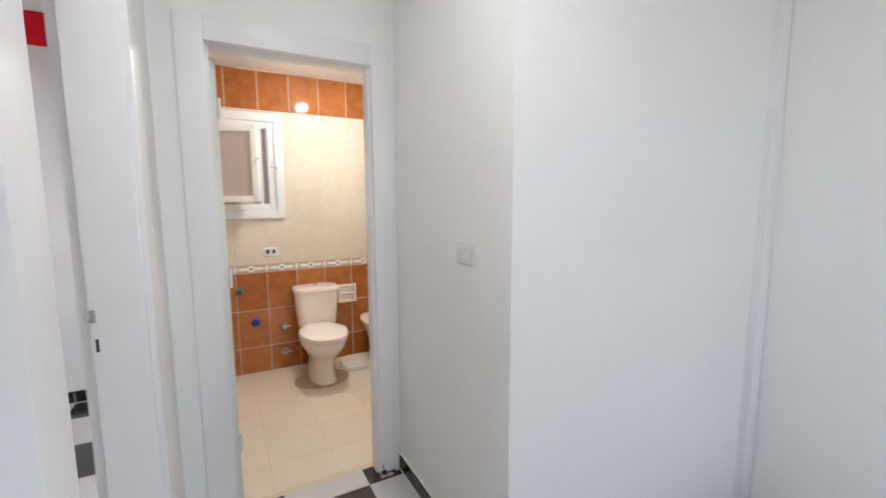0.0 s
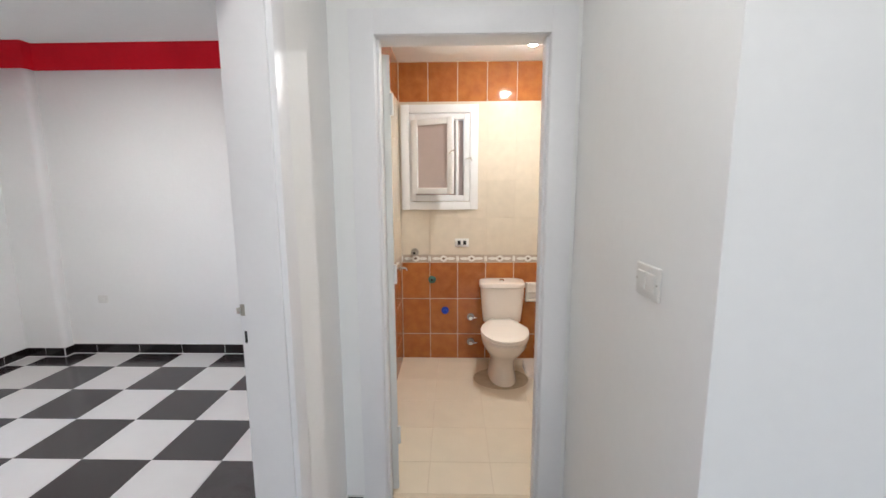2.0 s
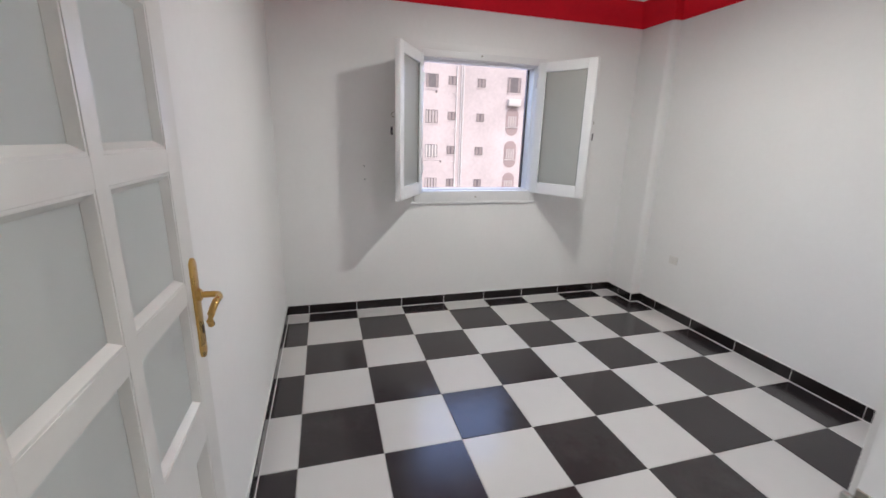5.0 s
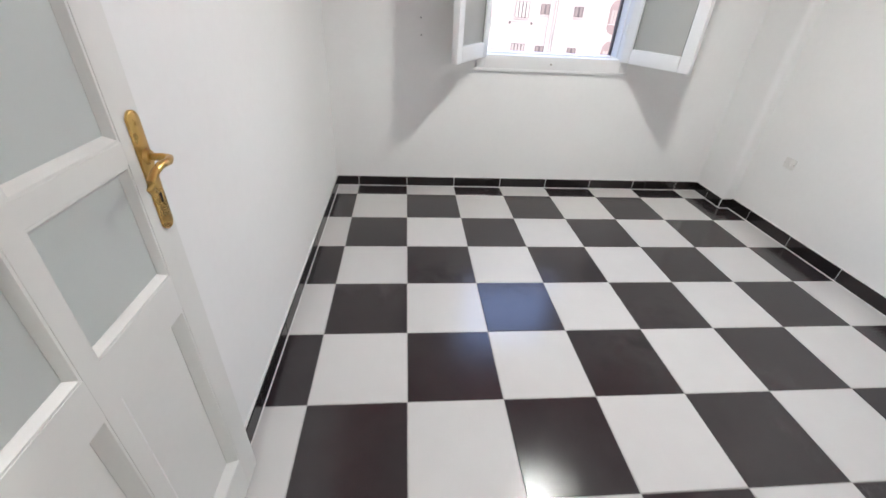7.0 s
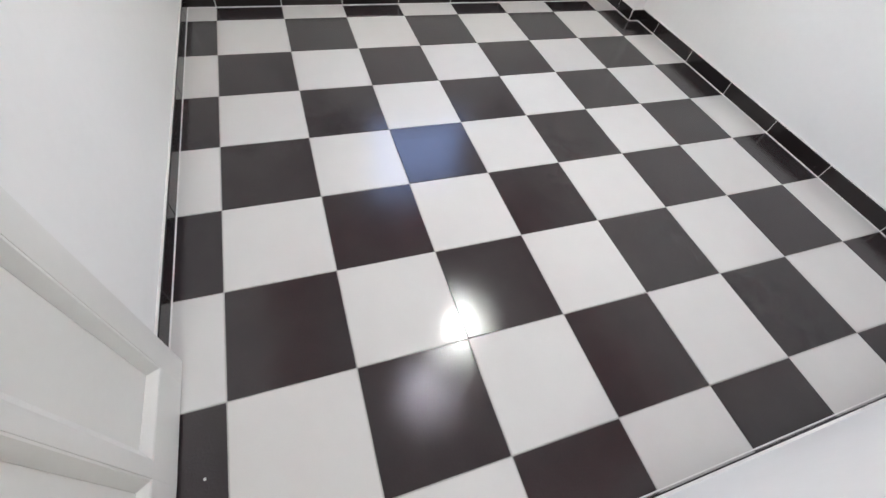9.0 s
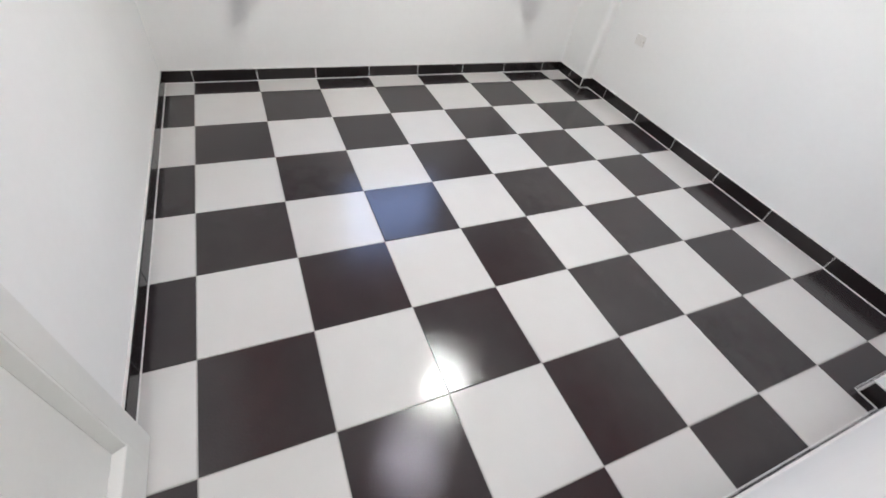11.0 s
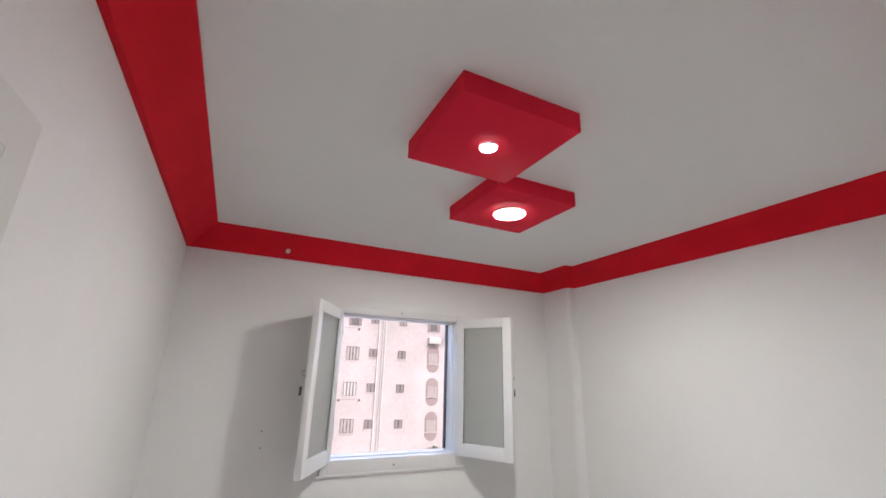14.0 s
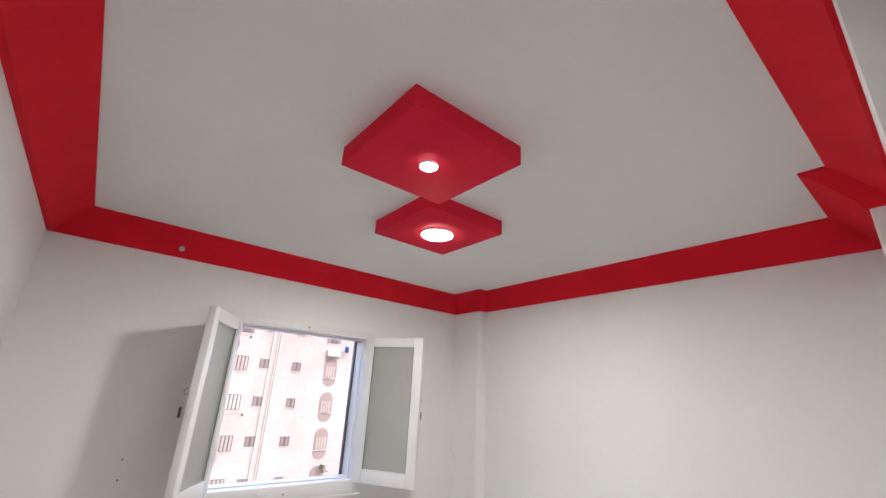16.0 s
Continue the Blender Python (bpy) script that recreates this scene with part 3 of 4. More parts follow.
CW = 0.085
FXD = 3.078                                              # bedroom side of the frame, set back in the wall
part("jamb", soft_box(FXD, DY1, 0, HX + 0.004, DY1 + 0.089, DZ + 0.034, 0.004), GLOSS, fr)
part("jamb", soft_box(FXD, DY0 - 0.034, 0, HX + 0.004, DY0, DZ + 0.034, 0.004), GLOSS, fr)
part("head", soft_box(FXD, DY0, DZ, HX + 0.004, DY1, DZ + 0.089, 0.004), GLOSS, fr)
part("casing", moulded(HX, DY1 + 0.012, 0, HX + 0.020, DY1 + 0.012 + CW, DZ + 0.095), GLOSS, fr)
part("casing", moulded(HX, DY0 - 0.035 - CW, 0, HX + 0.050, DY0 - 0.035, DZ + 0.095), GLOSS, fr)
part("casing_head", moulded(HX, DY0 - 0.010, DZ + 0.010, HX + 0.018, DY1 + 0.012, DZ + 0.095), GLOSS, fr)
strike = part("strike_plate", soft_box(FXD + 0.001, DY1 - 0.0015, 1.138, FXD + 0.014, DY1 + 0.002, 1.172, 0.001, 1), STEEL, fr, "steel strike plate")
part("strike_lip", soft_box(FXD - 0.006, DY1 - 0.010, 1.146, FXD + 0.007, DY1 - 0.001, 1.164, 0.003), CHROME, strike)
part("bolt_slot", soft_box(FXD + 0.009, DY1 - 0.0022, 1.056, FXD + 0.016, DY1 + 0.002, 1.092, 0.0008, 1), DARK, fr, "dark bolt slot")

trim = thing("trim", "white gloss painted corner trim at the hall end", "trim", pose(0, 0, 0), kind="structure")
part("corner_trim", moulded(5.495, 0.192, 0, 5.578, 0.2265, TOP - 0.2), GLOSS, trim)

def chips(places, size):
    """A few ragged low lumps in one mesh."""
    bm = bmesh.new()
    for x, y, z in places:
        n = 7
        ring = [(x + size * random.uniform(0.5, 1.1) * math.cos(6.283 * k / n), y + size * random.uniform(0.4, 0.9) * math.sin(6.283 * k / n)) for k in range(n)]
        low = [bm.verts.new((p, q, z)) for p, q in ring]
        top = bm.verts.new((x, y, z + size * random.uniform(0.6, 1.3)))
        for k in range(n):
            bm.faces.new((low[k], low[(k + 1) % n], top))
    return bm


fb = thing("door_2", "white gloss painted bathroom door frame", "door frame", pose(0, 0, 0), kind="structure")
part("jamb", soft_box(BX0 - 0.034, HY - 0.004, 0, BX0, 1.375, BZ + 0.034, 0.003), GLOSS, fb)
part("jamb", soft_box(BX1, HY - 0.004, 0, BX1 + 0.034, 1.375, BZ + 0.034, 0.003), GLOSS, fb)
part("head", soft_box(BX0, HY - 0.004, BZ, BX1, 1.375, BZ + 0.034, 0.003), GLOSS, fb)
part("casing", moulded(BX0 - 0.018 - CW, HY - 0.013, 0, BX0 - 0.003, HY, BZ + 0.10), GLOSS, fb)
part("casing", moulded(BX1 + 0.003, HY - 0.013, 0, BX1 + 0.018 + CW, HY, BZ + 0.10), GLOSS, fb)
part("casing_head", moulded(BX0 - 0.003, HY - 0.013, BZ + 0.003, BX1 + 0.003, HY, BZ + 0.10), GLOSS, fb)
part("door_stop", soft_box(BX0 - 0.001, HY + 0.02, 0, BX0 + 0.012, 1.33, BZ, 0.003), GLOSS, fb)
# Broken foot: flat black sheets paint the shade of the gap.
part("broken_foot", boxes((BX1 + 0.004, HY - 0.0145, 0.0, BX1 + 0.030, HY - 0.012, 0.026), (BX1 + 0.012, HY - 0.0145, 0.026, BX1 + 0.018, HY - 0.012, 0.055), (BX1 + 0.030, HY - 0.0145, 0.0, BX1 + 0.082, HY - 0.012, 0.012)), DARK, fb, "broken foot of the frame with the gap shade painted black", False)
part("chipped_base", chips([(BX1 + 0.006, 1.222, 0.001), (BX1 + 0.03, 1.218, 0.001), (BX1 + 0.052, 1.222, 0.001)], 0.018), CEMENT, fb, "ragged cement at the foot of the frame", False)
part("door_stop", soft_box(BX1 - 0.012, HY + 0.02, 0, BX1 + 0.001, 1.33, BZ, 0.003), GLOSS, fb)

glazed_door(Matrix.Translation((BX0 + 0.037, 1.380, 0.014)) @ Matrix.Rotation(radians(-76), 4, "Z") @ Matrix.Translation((-0.615, 0, 0)), 0.61,
            "off-white panelled bathroom door swung open inward", 0)

# ---- bedroom ceiling panels and lamps ----


def ceiling_panel(x0, y0, x1, y1, lamp, radius, glow, label):
    ob = thing("ceiling_panel", label, "ceiling panel", pose((x0 + x1) / 2, (y0 + y1) / 2, CEIL), "red ceiling panels")
    cx, cy = (x0 + x1) / 2, (y0 + y1) / 2
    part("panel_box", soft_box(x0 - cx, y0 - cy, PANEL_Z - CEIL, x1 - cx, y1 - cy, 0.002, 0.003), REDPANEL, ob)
    lx, ly = lamp
    spot = thing("recessed_downlight", "lit round white LED downlight set in a red panel", "lamp", pose(lx, ly, PANEL_Z), "bedroom downlights")
    bm = bmesh.new()
    prof = [(radius + 0.007, 0.001), (radius + 0.006, -0.007), (radius + 0.003, -0.010), (radius, -0.008), (radius, 0.001)]
    rings = [[bm.verts.new((r * math.cos(a), r * math.sin(a), z)) for a in (2 * math.pi * k / 40 for k in range(40))] for r, z in prof]
    for a, b in zip(rings, rings[1:]):
        for k in range(40):
            bm.faces.new((a[k], a[(k + 1) % 40], b[(k + 1) % 40], b[k]))
    part("trim_ring", bm, PVC, spot)
    rise = 0.11 * radius
    part("diffuser", loft([[(radius * r * math.cos(a), radius * r * math.sin(a), z) for a in (2 * math.pi * k / 40 for k in range(40))]
                           for r, z in ((1.0, 0.0), (1.0, -0.003), (0.94, -0.003 - rise * 0.45), (0.78, -0.003 - rise * 0.8), (0.45, -0.003 - rise), (0.1, -0.003 - rise * 1.05))]),
         glow, spot, "glowing opal diffuser")


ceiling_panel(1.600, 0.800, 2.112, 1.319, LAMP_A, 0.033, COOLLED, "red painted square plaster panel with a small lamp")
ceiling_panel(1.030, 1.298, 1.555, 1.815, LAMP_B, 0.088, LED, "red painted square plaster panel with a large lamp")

hl = thing("hall_downlight", "lit round white LED downlight in the hall ceiling", "lamp", pose(*LAMP_HALL, CEIL))
part("trim_ring", cylinder(bmesh.new(), (0, 0, -0.010), (0, 0, 1), 0.098, 0.105, 0.011, 40), PVC, hl)
part("diffuser", cylinder(bmesh.new(), (0, 0, -0.014), (0, 0, 1), 0.088, 0.088, 0.005, 40), HALLLED, hl, "glowing diffuser")

# ---- switches and sockets ----


def wall_plate(name, label, m, w, h, keys, dark=False):
    """A plate on a wall: local x along the wall, z up, y out of the wall."""
    ob = thing(name, label, name.split("_")[-1], m)
    part("plate", soft_box(-w / 2, 0, -h / 2, w / 2, 0.009, h / 2, 0.004, 3), PLATE, ob)
    for k in range(keys):
        cx = (k - (keys - 1) / 2) * w * 0.4
        if dark:
            part("socket_face", soft_box(cx - w * 0.11, 0.008, -h * 0.24, cx + w * 0.11, 0.011, h * 0.24, 0.002), DARK, ob, "dark socket insert")
        else:
            part("rocker", soft_box(cx - w * 0.17, 0.008, -h * 0.28, cx + w * 0.17, 0.013, h * 0.28, 0.002), PLATE, ob)
    for s in (-1, 1):
        part("screw", cylinder(bmesh.new(), (s * w * 0.44, 0.0085, 0), (0, 1, 0), 0.003, 0.003, 0.0015, 8), STEEL, ob)
    return ob


wall_plate("light_switch", "white plastic light switch on the hall wall", pose(4.197, 0.574, 1.263, 0, 0, 90), 0.12, 0.085, 2)
wall_plate("wall_socket", "white plastic socket low on the bedroom wall", pose(0.515, NY, 0.515, 0, 0, 180), 0.09, 0.07, 1)
wall_plate("wall_socket", "pale double socket with dark inserts on cream tiles", pose(3.768, 3.008, 1.037, 0, 0, 180), 0.118, 0.072, 2, True)

# plugs and marks left in the window wall
for y, z in ((0.493, 1.256), (0.496, 1.149)):
    p = thing("wall_plug", "small dark screw hole plug in the wall", "wall plug", pose(WX, y, z))
    part("plug", cylinder(bmesh.new(), (0, 0, 0), (1, 0, 0), 0.006, 0.005, 0.003, 10), BEAD, p)

fleck = thing("paint_fleck", "small white paint fleck on a black floor tile", "stain", pose(2.6, -0.06, 0.0006))
part("fleck", chips([(0, 0, 0)], 0.006), CAULK, fleck, smooth=False)

# ---- bathroom: fittings ----
TX = 4.085
toilet = thing("toilet", "ivory ceramic close-coupled toilet with closed lid", "toilet", pose(0, 0, 0))
part("pedestal", loft([oval(TX, 2.72, 0.004, 0.112, 0.255, 0.20), oval(TX, 2.72, 0.03, 0.108, 0.25, 0.195), oval(TX, 2.72, 0.12, 0.094, 0.225, 0.19), oval(TX, 2.70, 0.20, 0.105, 0.235, 0.21),
                       oval(TX, 2.66, 0.26, 0.14, 0.27, 0.26), oval(TX, 2.63, 0.32, 0.17, 0.30, 0.29), oval(TX, 2.62, 0.375, 0.178, 0.315, 0.30), oval(TX, 2.62, 0.388, 0.172, 0.308, 0.295)]), CERAMIC, toilet)


def seat_ring(z, rx, front, back):
    """A seat's outline: a narrow straight hinge side that widens to a rounded front."""
    out = []
    for k in range(40):
        a = 2 * math.pi * k / 40
        c, q = math.cos(a), math.sin(a)
        power = 6.0 if q > 0 else 2.2
        x = math.copysign(abs(c) ** (2 / power), c) * rx
        y = math.copysign(abs(q) ** (2 / power), q) * (back if q > 0 else front)
        narrow = 1.0 - 0.36 * min(1.0, max(0.0, y + 0.02) / (back * 0.92)) if q > 0 else 1.0
        out.append((TX + x * narrow, 2.60 + y, z))
    return out


part("seat", loft([seat_ring(*lot) for lot in ((0.390, 0.180, 0.298, 0.205), (0.394, 0.185, 0.304, 0.21), (0.405, 0.185, 0.304, 0.21), (0.409, 0.181, 0.298, 0.206))]), SEATMAT, toilet)
part("lid", loft([seat_ring(*lot) for lot in ((0.412, 0.181, 0.300, 0.206), (0.416, 0.186, 0.306, 0.21), (0.425, 0.184, 0.302, 0.21), (0.431, 0.170, 0.285, 0.20), (0.434, 0.125, 0.22, 0.15))]), SEATMAT, toilet)
tank = part("tank", loft([oval(TX + 0.015, 2.905, z, rx, d, 0.098, 32, 5) for z, rx, d in ((0.392, 0.152, 0.085), (0.40, 0.158, 0.09), (0.50, 0.168, 0.098), (0.66, 0.180, 0.103), (0.685, 0.180, 0.103))]), CERAMIC, toilet)
part("tank_lid", loft([oval(TX + 0.015, 2.905, z, rx, d, 0.10, 32, 5) for z, rx, d in ((0.686, 0.184, 0.108), (0.69, 0.19, 0.113), (0.715, 0.19, 0.113), (0.726, 0.182, 0.105), (0.73, 0.16, 0.085))]), CERAMIC, tank)
part("flush_button", cylinder(bmesh.new(), (TX + 0.015, 2.90, 0.728), (0, 0, 1), 0.02, 0.017, 0.012, 20), CHROME, tank, "chrome flush button")
for s in (-0.07, 0.07):
    part("seat_hinge", cylinder(bmesh.new(), (TX + s, 2.80, 0.405), (0, 0, 1), 0.013, 0.011, 0.035, 12), CERAMIC, toilet)
ringbm = bmesh.new()
cylinder(ringbm, (0, 0, 0), (0, 0, 1), 1, 1, 0.002, 40)
bmesh.ops.scale(ringbm, vec=(0.215, 0.185, 1), verts=ringbm.verts)
smear = thing("cement_smear", "beige cement smear on the floor round the toilet", "stain", pose(TX - 0.015, 2.62, 0.0005))
part("smear", ringbm, CEMENT, smear)


def valve(x, z, mat, label, length=0.04, handle=True):
    ob = thing("wall_valve", label, "valve", pose(x, 3.008, z))
    part("flange", cylinder(bmesh.new(), (0, 0, 0), (0, -1, 0), 0.033, 0.028, 0.008, 20), STEEL if handle else mat, ob)
    part("body", cylinder(bmesh.new(), (0, -0.006, 0), (0, -1, 0), 0.018, 0.016, length, 16), mat, ob)
    if not handle:
        # Flat dark disc painted in for the shade inside the bore.
        part("bore", cylinder(bmesh.new(), (0, -0.0055 - length, 0), (0, -1, 0), 0.011, 0.011, 0.0012, 14), DARK if mat is not BLUECAP else BLUECAP, ob, "dark disc painting the shade of an open bore" if mat is not BLUECAP else "")
    if handle:
        part("spout", tube([(0, -length + 0.01, 0), (0.03, -length + 0.006, 0), (0.055, -length + 0.006, 0.004)], 0.007, 10), CHROME, ob)
    return ob


valve(3.511, 0.714, GREENCAP, "round greenish capped pipe outlet in orange tiles", 0.012, False)
valve(3.623, 0.439, BLUECAP, "bright blue plastic plug in a pipe outlet", 0.03, False)
valve(3.845, 0.381, CHROME, "chrome angle valve on orange tiles beside the toilet")
valve(3.846, 0.154, CHROME, "chrome angle valve near the floor beside the toilet")
side = thing("wall_valve", "chrome angle valve on the side wall under the border tiles", "valve", pose(3.2515, 2.905, 0.835))
part("flange", cylinder(bmesh.new(), (0, 0, 0), (1, 0, 0), 0.030, 0.026, 0.007, 20), CHROME, side)
part("body", cylinder(bmesh.new(), (0.006, 0, 0), (1, 0, 0), 0.013, 0.012, 0.038, 16), CHROME, side)
part("spout", tube([(0.040, 0, 0), (0.050, 0, -0.004), (0.054, 0, -0.022)], 0.008, 10), CHROME, side)
tap = valve(3.365, 0.955, STEEL, "old steel tap on the border tiles", 0.05, False)
part("handle", tube([(-0.025, -0.05, 0.02), (0, -0.05, 0.026), (0.025, -0.05, 0.02)], 0.006, 8), STEEL, tap)
holder = thing("tissue_holder", "ivory ceramic toilet tissue holder set in the tiles", "tissue holder", pose(4.40, 3.008, 0.61))
part("back_plate", round_edges(picture_frame_y(-0.085, -0.085, 0.085, 0.085, -0.03, 0, 0.028), 0.008, 3), CERAMIC, holder)
part("niche", boxes((-0.06, -0.006, -0.06, 0.06, -0.001, 0.06)), CERAMIC, holder, smooth=False)
part("roller", cylinder(bmesh.new(), (-0.06, -0.022, 0.0), (1, 0, 0), 0.012, 0.012, 0.12, 16), CERAMIC, holder)
bidet = thing("bidet", "ivory ceramic bidet on a flat base beside the toilet", "bidet", pose(0, 0, 0))
part("base", loft([oval(4.56, 2.78, z, rx, 0.16, 0.16, 32, 6) for z, rx in ((0.001, 0.28), (0.025, 0.28), (0.035, 0.27))]), CERAMIC, bidet)
part("bowl", loft([oval(4.64, 2.76, 0.034, 0.11, 0.14, 0.14), oval(4.64, 2.76, 0.18, 0.10, 0.14, 0.14), oval(4.64, 2.74, 0.30, 0.14, 0.22, 0.2), oval(4.64, 2.72, 0.385, 0.178, 0.28, 0.26), oval(4.64, 2.72, 0.41, 0.182, 0.285, 0.265), oval(4.64, 2.72, 0.415, 0.17, 0.27, 0.25)]), CERAMIC, bidet)
bl = thing("ceiling_bulb", "lit warm flat bulb in a white holder under the bathroom ceiling", "lamp", pose(*LAMP_BATH, BATH_CEIL))
part("ceiling_rose", cylinder(bmesh.new(), (0, 0, -0.014), (0, 0, 1), 0.038, 0.043, 0.014, 28), PVC, bl)
part("lamp_holder", cylinder(bmesh.new(), (0, 0, -0.100), (0, 0, 1), 0.040, 0.034, 0.088, 28), PVC, bl)
part("bulb", loft([[(r * math.cos(6.28319 * k / 28), r * math.sin(6.28319 * k / 28), z) for k in range(28)]
                   for z, r in ((-0.1135, 0.006), (-0.1130, 0.016), (-0.1115, 0.024), (-0.108, 0.030), (-0.1035, 0.032), (-0.099, 0.031))]), BULB, bl, "glowing opal bulb")

# ---- floor tiles, skirting and wall tiles ----
T, GAP = 0.40, 0.004
shared = {}


def tile_mesh(key, w, d, h, mat):
    """A flat tile lying in x and y with chamfered top edges; its corner at the origin, top at z = 0."""
    if key not in shared:
        bm = bmesh.new()
        c = 0.0015
        low = [bm.verts.new(p) for p in ((0, 0, -h), (w, 0, -h), (w, d, -h), (0, d, -h))]
        mid = [bm.verts.new(p) for p in ((0, 0, -c), (w, 0, -c), (w, d, -c), (0, d, -c))]
        top = [bm.verts.new(p) for p in ((c, c, 0), (w - c, c, 0), (w - c, d - c, 0), (c, d - c, 0))]
        for a, b in ((low, mid), (mid, top)):
            for k in range(4):
                bm.faces.new((a[k], a[(k + 1) % 4], b[(k + 1) % 4], b[k]))
        bm.faces.new(top)
        shared[key] = mesh_of("tile", bm, mat)
    return shared[key]


def lay(name, parent, w, d, h, mat, m):
    ob = new(name, tile_mesh((name, round(w, 4), round(d, 4), h, mat.name), w, d, h, mat))
    ob.matrix_world = m
    ob.parent = parent
    return ob


floor = structure("floor", boxes((WX, SY, -0.1, EX, NY, -0.003), (EX, -2.4, -0.1, 4.2, 1.335, -0.003), (4.2, -2.4, -0.1, 5.58, 0.308, -0.003)), GROUT, "black and white chequered ceramic tile floor", "floor")


def chequer(x0, y0, x1, y1):
    for i in range(math.floor(x0 / T), math.ceil(x1 / T)):
        for j in range(math.floor(y0 / T), math.ceil(y1 / T)):
            a0, a1 = max(i * T + GAP / 2, x0), min((i + 1) * T - GAP / 2, x1)
            b0, b1 = max(j * T + GAP / 2, y0), min((j + 1) * T - GAP / 2, y1)
            if a1 - a0 > 0.01 and b1 - b0 > 0.01:
                mat = BLACKTILE if (i + j) % 2 else WHITETILE
                lay("floor_tile", floor, a1 - a0, b1 - b0, 0.008, mat, pose(a0, b0, 0.0006 * math.sin(i * 5.1 + j * 2.3)))


chequer(WX, SY, EX, NY)
chequer(EX, DY0, HX, DY1)
chequer(HX, -2.4, 4.20, HY)
chequer(BX0, HY, BX1, 1.335)
chequer(4.20, -2.4, 5.58, 0.308)

skirt = structure("baseboard", boxes((WX, SY, 0.001, WX + 0.004, 3.004, 0.078)), CAULK, "black tile skirting along the walls", "baseboard")
SH = 0.080


def skirting(ax, ay, bx, by, phase=0.0, high=SH):
    """Black tiles along a wall from a to b, standing to the left of that way."""
    way = Vector((bx - ax, by - ay, 0))
    length = way.length
    way.normalize()
    side = Vector((-way.y, way.x, 0))
    rot = Matrix(((way.x, 0, side.x, 0), (way.y, 0, side.y, 0), (0, 1, 0, 0), (0, 0, 0, 1)))
    cuts = [0.0]
    d = phase if phase > 0.02 else T
    while d < length - 0.02:
        cuts.append(d)
        d += T
    cuts.append(length)
    base = Vector((ax, ay, 0))
    bm = bmesh.new()
    q = [base, base + way * length]
    v = []
    for p, off in ((q[0], 0.0), (q[1], 0.0), (q[1], 0.008), (q[0], 0.008)):
        v.append((p + side * off))
    low = [bm.verts.new((p.x, p.y, 0.001)) for p in v]
    top = [bm.verts.new((p.x, p.y, high + 0.006)) for p in v]
    for k in range(4):
        bm.faces.new((low[k], low[(k + 1) % 4], top[(k + 1) % 4], top[k]))
    bm.faces.new(top)
    part("filler_strip", bm, CAULK, skirt, smooth=False)
    foot = bmesh.new()
    low = [foot.verts.new((p.x, p.y, 0.0005)) for p in (q[0], q[1], q[1] + side * 0.0155, q[0] + side * 0.0155)]
    top = [foot.verts.new((p.x, p.y, 0.0045)) for p in (q[0], q[1], q[1] + side * 0.013, q[0] + side * 0.013)]
    for k in range(4):
        foot.faces.new((low[k], low[(k + 1) % 4], top[(k + 1) % 4], top[k]))
    foot.faces.new(top)
    part("foot_filler", foot, CAULK, skirt, smooth=False)
    for a, b in zip(cuts, cuts[1:]):
        m = Matrix.Translation(base + way * (a + 0.0025) + side * 0.012 + Vector((0, 0, 0.005))) @ rot
        lay("skirting_tile", skirt, b - a - 0.005, high - 0.004, 0.008, SKIRTTILE, m)


skirting(WX, 3.004, WX, SY, 3.004 % T)
skirting(WX + 0.012, SY, EX - 0.02, SY, 0.18 - 0.012)
skirting(0.175, 3.004, WX + 0.012, 3.004, 0.175)
skirting(0.175, NY, 0.175, 3.004 - 0.012)
skirting(2.945, NY, 0.175 + 0.012, NY, 2.945 - 2.8, 0.088)
skirting(2.945, 2.465 - 0.012, 2.945, NY - 0.012)
skirting(EX, 2.465, 2.945, 2.465)
skirting(EX, DY1 + 0.10, EX, 2.465 - 0.012)
skirting(HX, HY, HX, DY1 + 0.115)
skirting(4.197, 0.308, 4.197, HY)
skirting(BX0 - 0.11, HY, HX + 0.012, HY)
skirting(4.20 - 0.012, HY, BX1 + 0.108, HY)
skirting(HX, DY0 - 0.122, HX, -2.4)

# bathroom floor
bfloor = structure("floor_bathroom", boxes((3.2495, 1.37, -0.1, 4.9405, 3.0125, -0.0012), (BX0, 1.335, -0.1, BX1, 1.37, -0.0012)), BATHGROUT, "cream glazed bathroom floor tiles", "floor")
for i in range(6):
    for j in range(6):
        x0, y0 = 3.235 + i * 0.33, max(1.28 + j * 0.33, 1.37)
        x1, y1 = min(x0 + 0.328, 4.95), min(1.28 + j * 0.33 + 0.328, 3.022)
        if x1 - x0 > 0.02 and y1 - y0 > 0.02:
            lay("floor_tile", bfloor, x1 - x0, y1 - y0, 0.008, BATHFLOOR, pose(x0, y0, 0))

# bathroom wall tiles: three orange rows, a border, cream rows, an orange band
ROWSZ = [(0.0, 0.225, ORANGE), (0.225, 0.545, ORANGE), (0.545, 0.865, ORANGE), (0.865, 0.932, BORDER), (0.932, 1.246, CREAM), (1.246, 1.560, CREAM), (1.560, 1.874, CREAM), (1.874, 2.188, CREAM), (2.188, 2.497, ORANGE)]


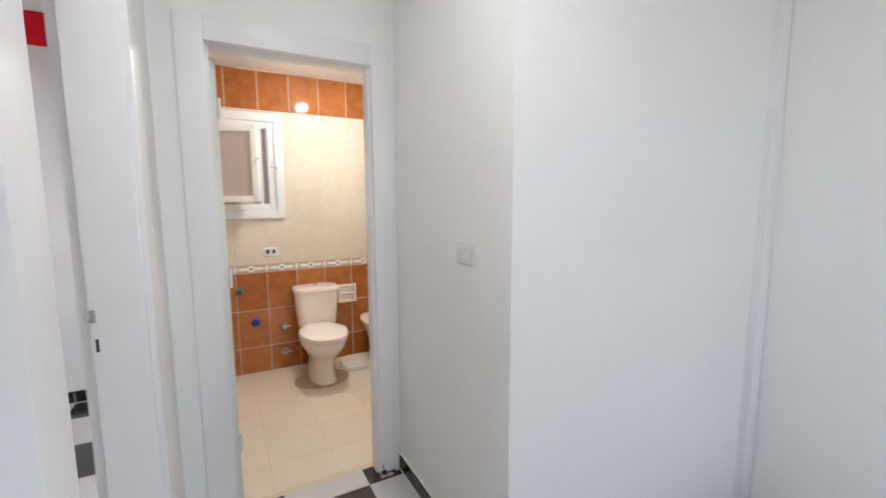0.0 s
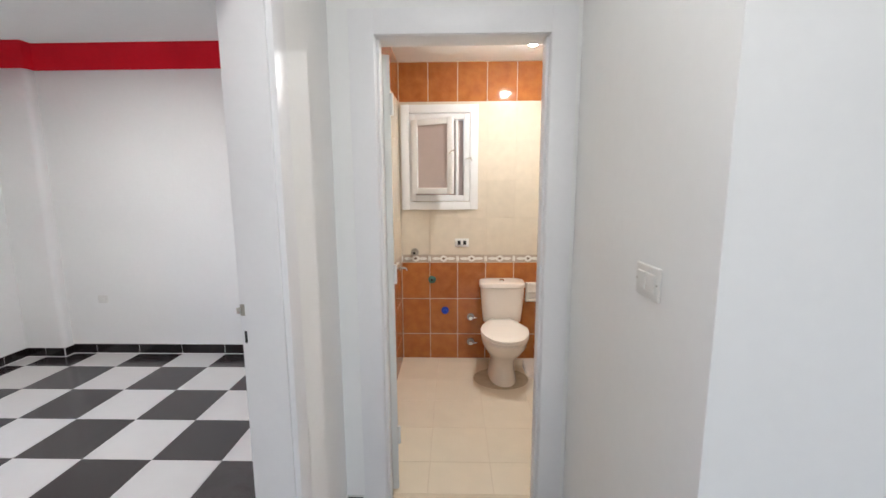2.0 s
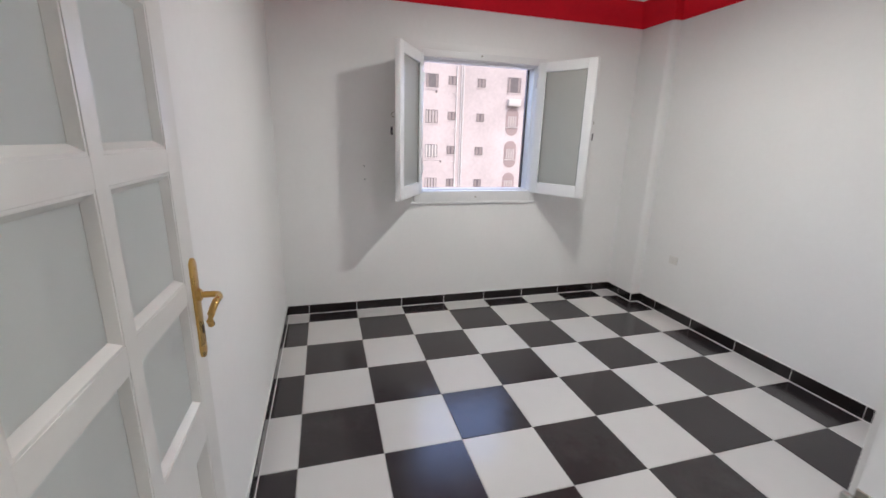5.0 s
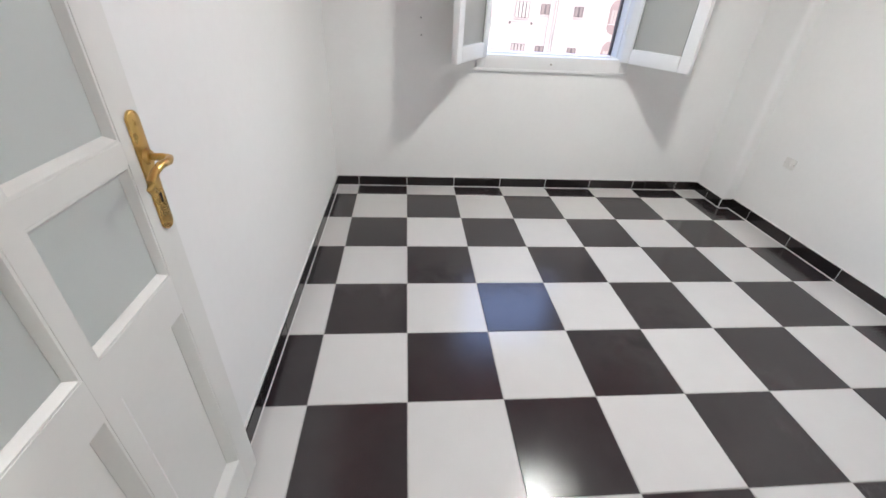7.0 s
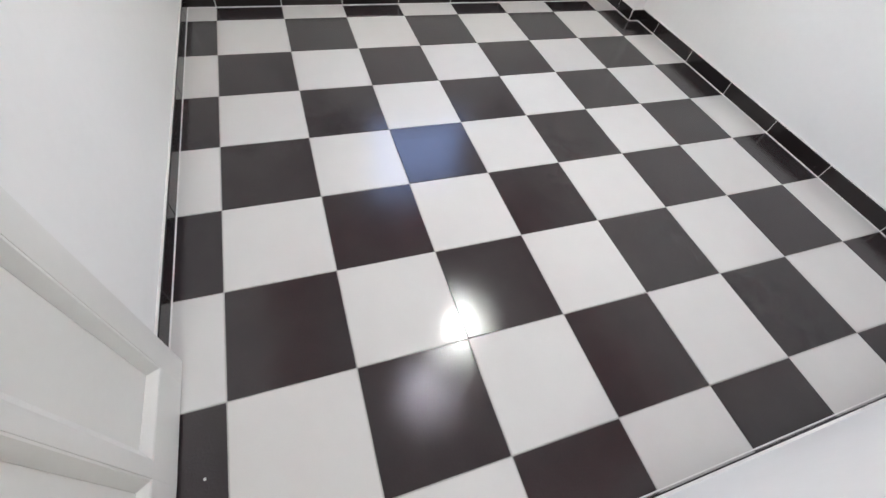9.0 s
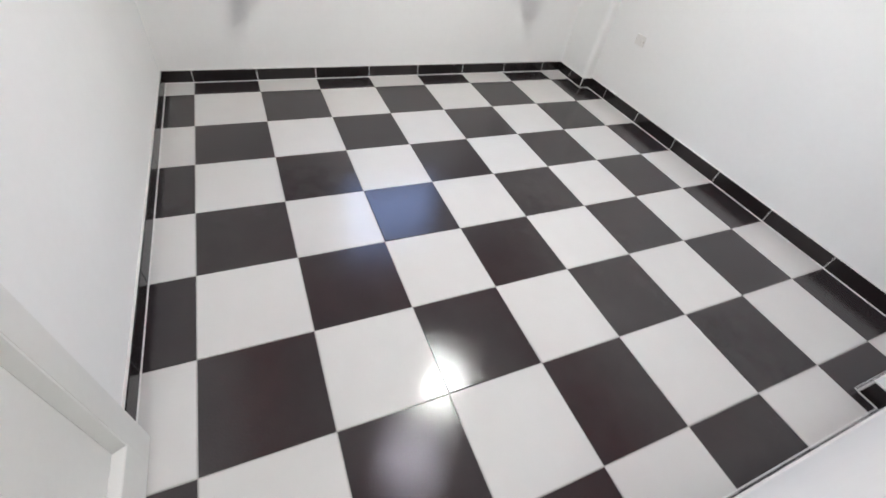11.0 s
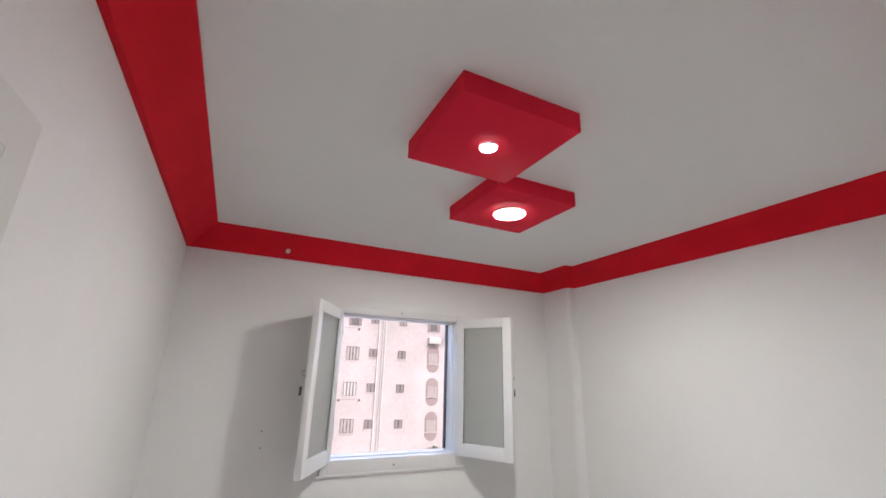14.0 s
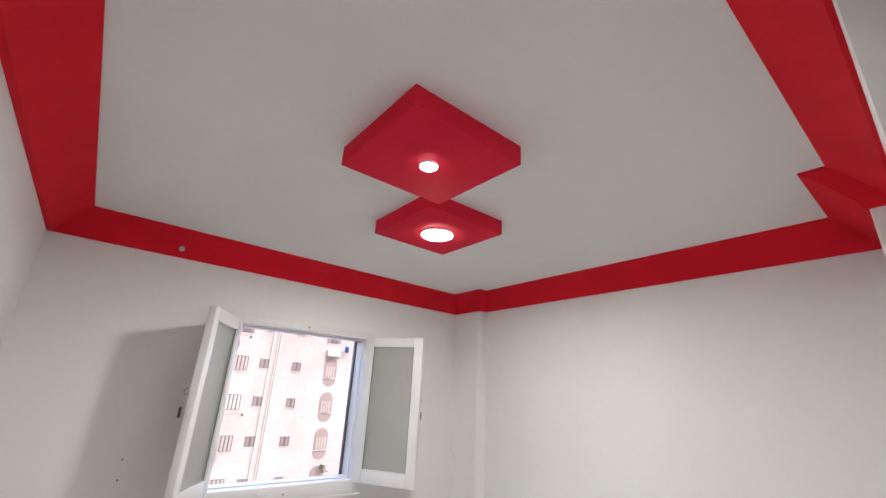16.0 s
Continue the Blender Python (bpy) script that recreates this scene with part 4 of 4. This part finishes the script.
def wall_tiles(parent, start, way, length, holes=()):
    """Tiles on a wall; way is along it, and the tiles face to the right of way."""
    way = Vector((*way, 0))
    out = Vector((way.y, -way.x, 0))
    rot = Matrix(((way.x, 0, out.x, 0), (way.y, 0, out.y, 0), (0, 1, 0, 0), (0, 0, 0, 1)))
    start = Vector((*start, 0))
    for z0, z1, mat in ROWSZ:
        g = 0.0028 if mat is ORANGE else 0.0009
        a = 0.0
        while a < length - 0.01:
            b = min(a + 0.24, length)
            pieces = [(a, z0, b, z1)]
            for h0, y0, h1, y1 in holes:
                cut = []
                for p, q, r, s in pieces:
                    if r <= h0 or p >= h1 or s <= y0 or q >= y1:
                        cut.append((p, q, r, s))
                        continue
                    if q < y0:
                        cut.append((p, q, r, y0))
                    if s > y1:
                        cut.append((p, y1, r, s))
                    lo, hi = max(q, y0), min(s, y1)
                    if p < h0:
                        cut.append((p, lo, h0, hi))
                    if r > h1:
                        cut.append((h1, lo, r, hi))
                pieces = cut
            for p, q, r, s in pieces:
                if r - p > 0.012 and s - q > 0.012:
                    lay("wall_tile", parent, r - p - 2 * g, s - q - 2 * g, 0.008, mat, Matrix.Translation(start + way * (p + g) + Vector((0, 0, q + g)) + out * 0.011) @ rot)
            if mat is BORDER and b - a > 0.2:
                bm = bmesh.new()
                zc = (z0 + z1) / 2
                hub = bmesh.new()
                for lot, c, rx, rz, d, power in ((bm, 0.12, 0.036, 0.028, 0.0122, 1.3), (bm, 0.058, 0.036, 0.013, 0.0122, 1), (bm, 0.182, 0.036, 0.013, 0.0122, 1), (bm, 0.006, 0.006, 0.026, 0.0122, 1),
                                                 (bm, 0.234, 0.006, 0.026, 0.0122, 1), (hub, 0.12, 0.013, 0.010, 0.0134, 1)):
                    ring = []
                    for k in range(16):
                        u, v = math.cos(math.pi * k / 8), math.sin(math.pi * k / 8)
                        p = start + way * (a + c + rx * math.copysign(abs(u) ** power, u)) + out * d
                        ring.append(lot.verts.new((p.x, p.y, zc + rz * math.copysign(abs(v) ** power, v))))
                    lot.faces.new(ring)
                part("border_motif", hub, MOTIF, parent, smooth=False)
                part("border_motif", bm, MOTIFLIGHT, parent, smooth=False)
            a = b


back = bpy.data.objects["wall_bathroom_back"]
wall_tiles(back, (3.252, 3.022), (1, 0), 1.686, [(3.27 - 3.252, 1.32, 3.898 - 3.252, 2.163)])
wall_tiles(bpy.data.objects["wall_bathroom_west"], (3.24, 1.38), (0, 1), 1.63)
wall_tiles(bpy.data.objects["wall_bathroom_east"], (4.95, 3.01), (0, -1), 1.63)
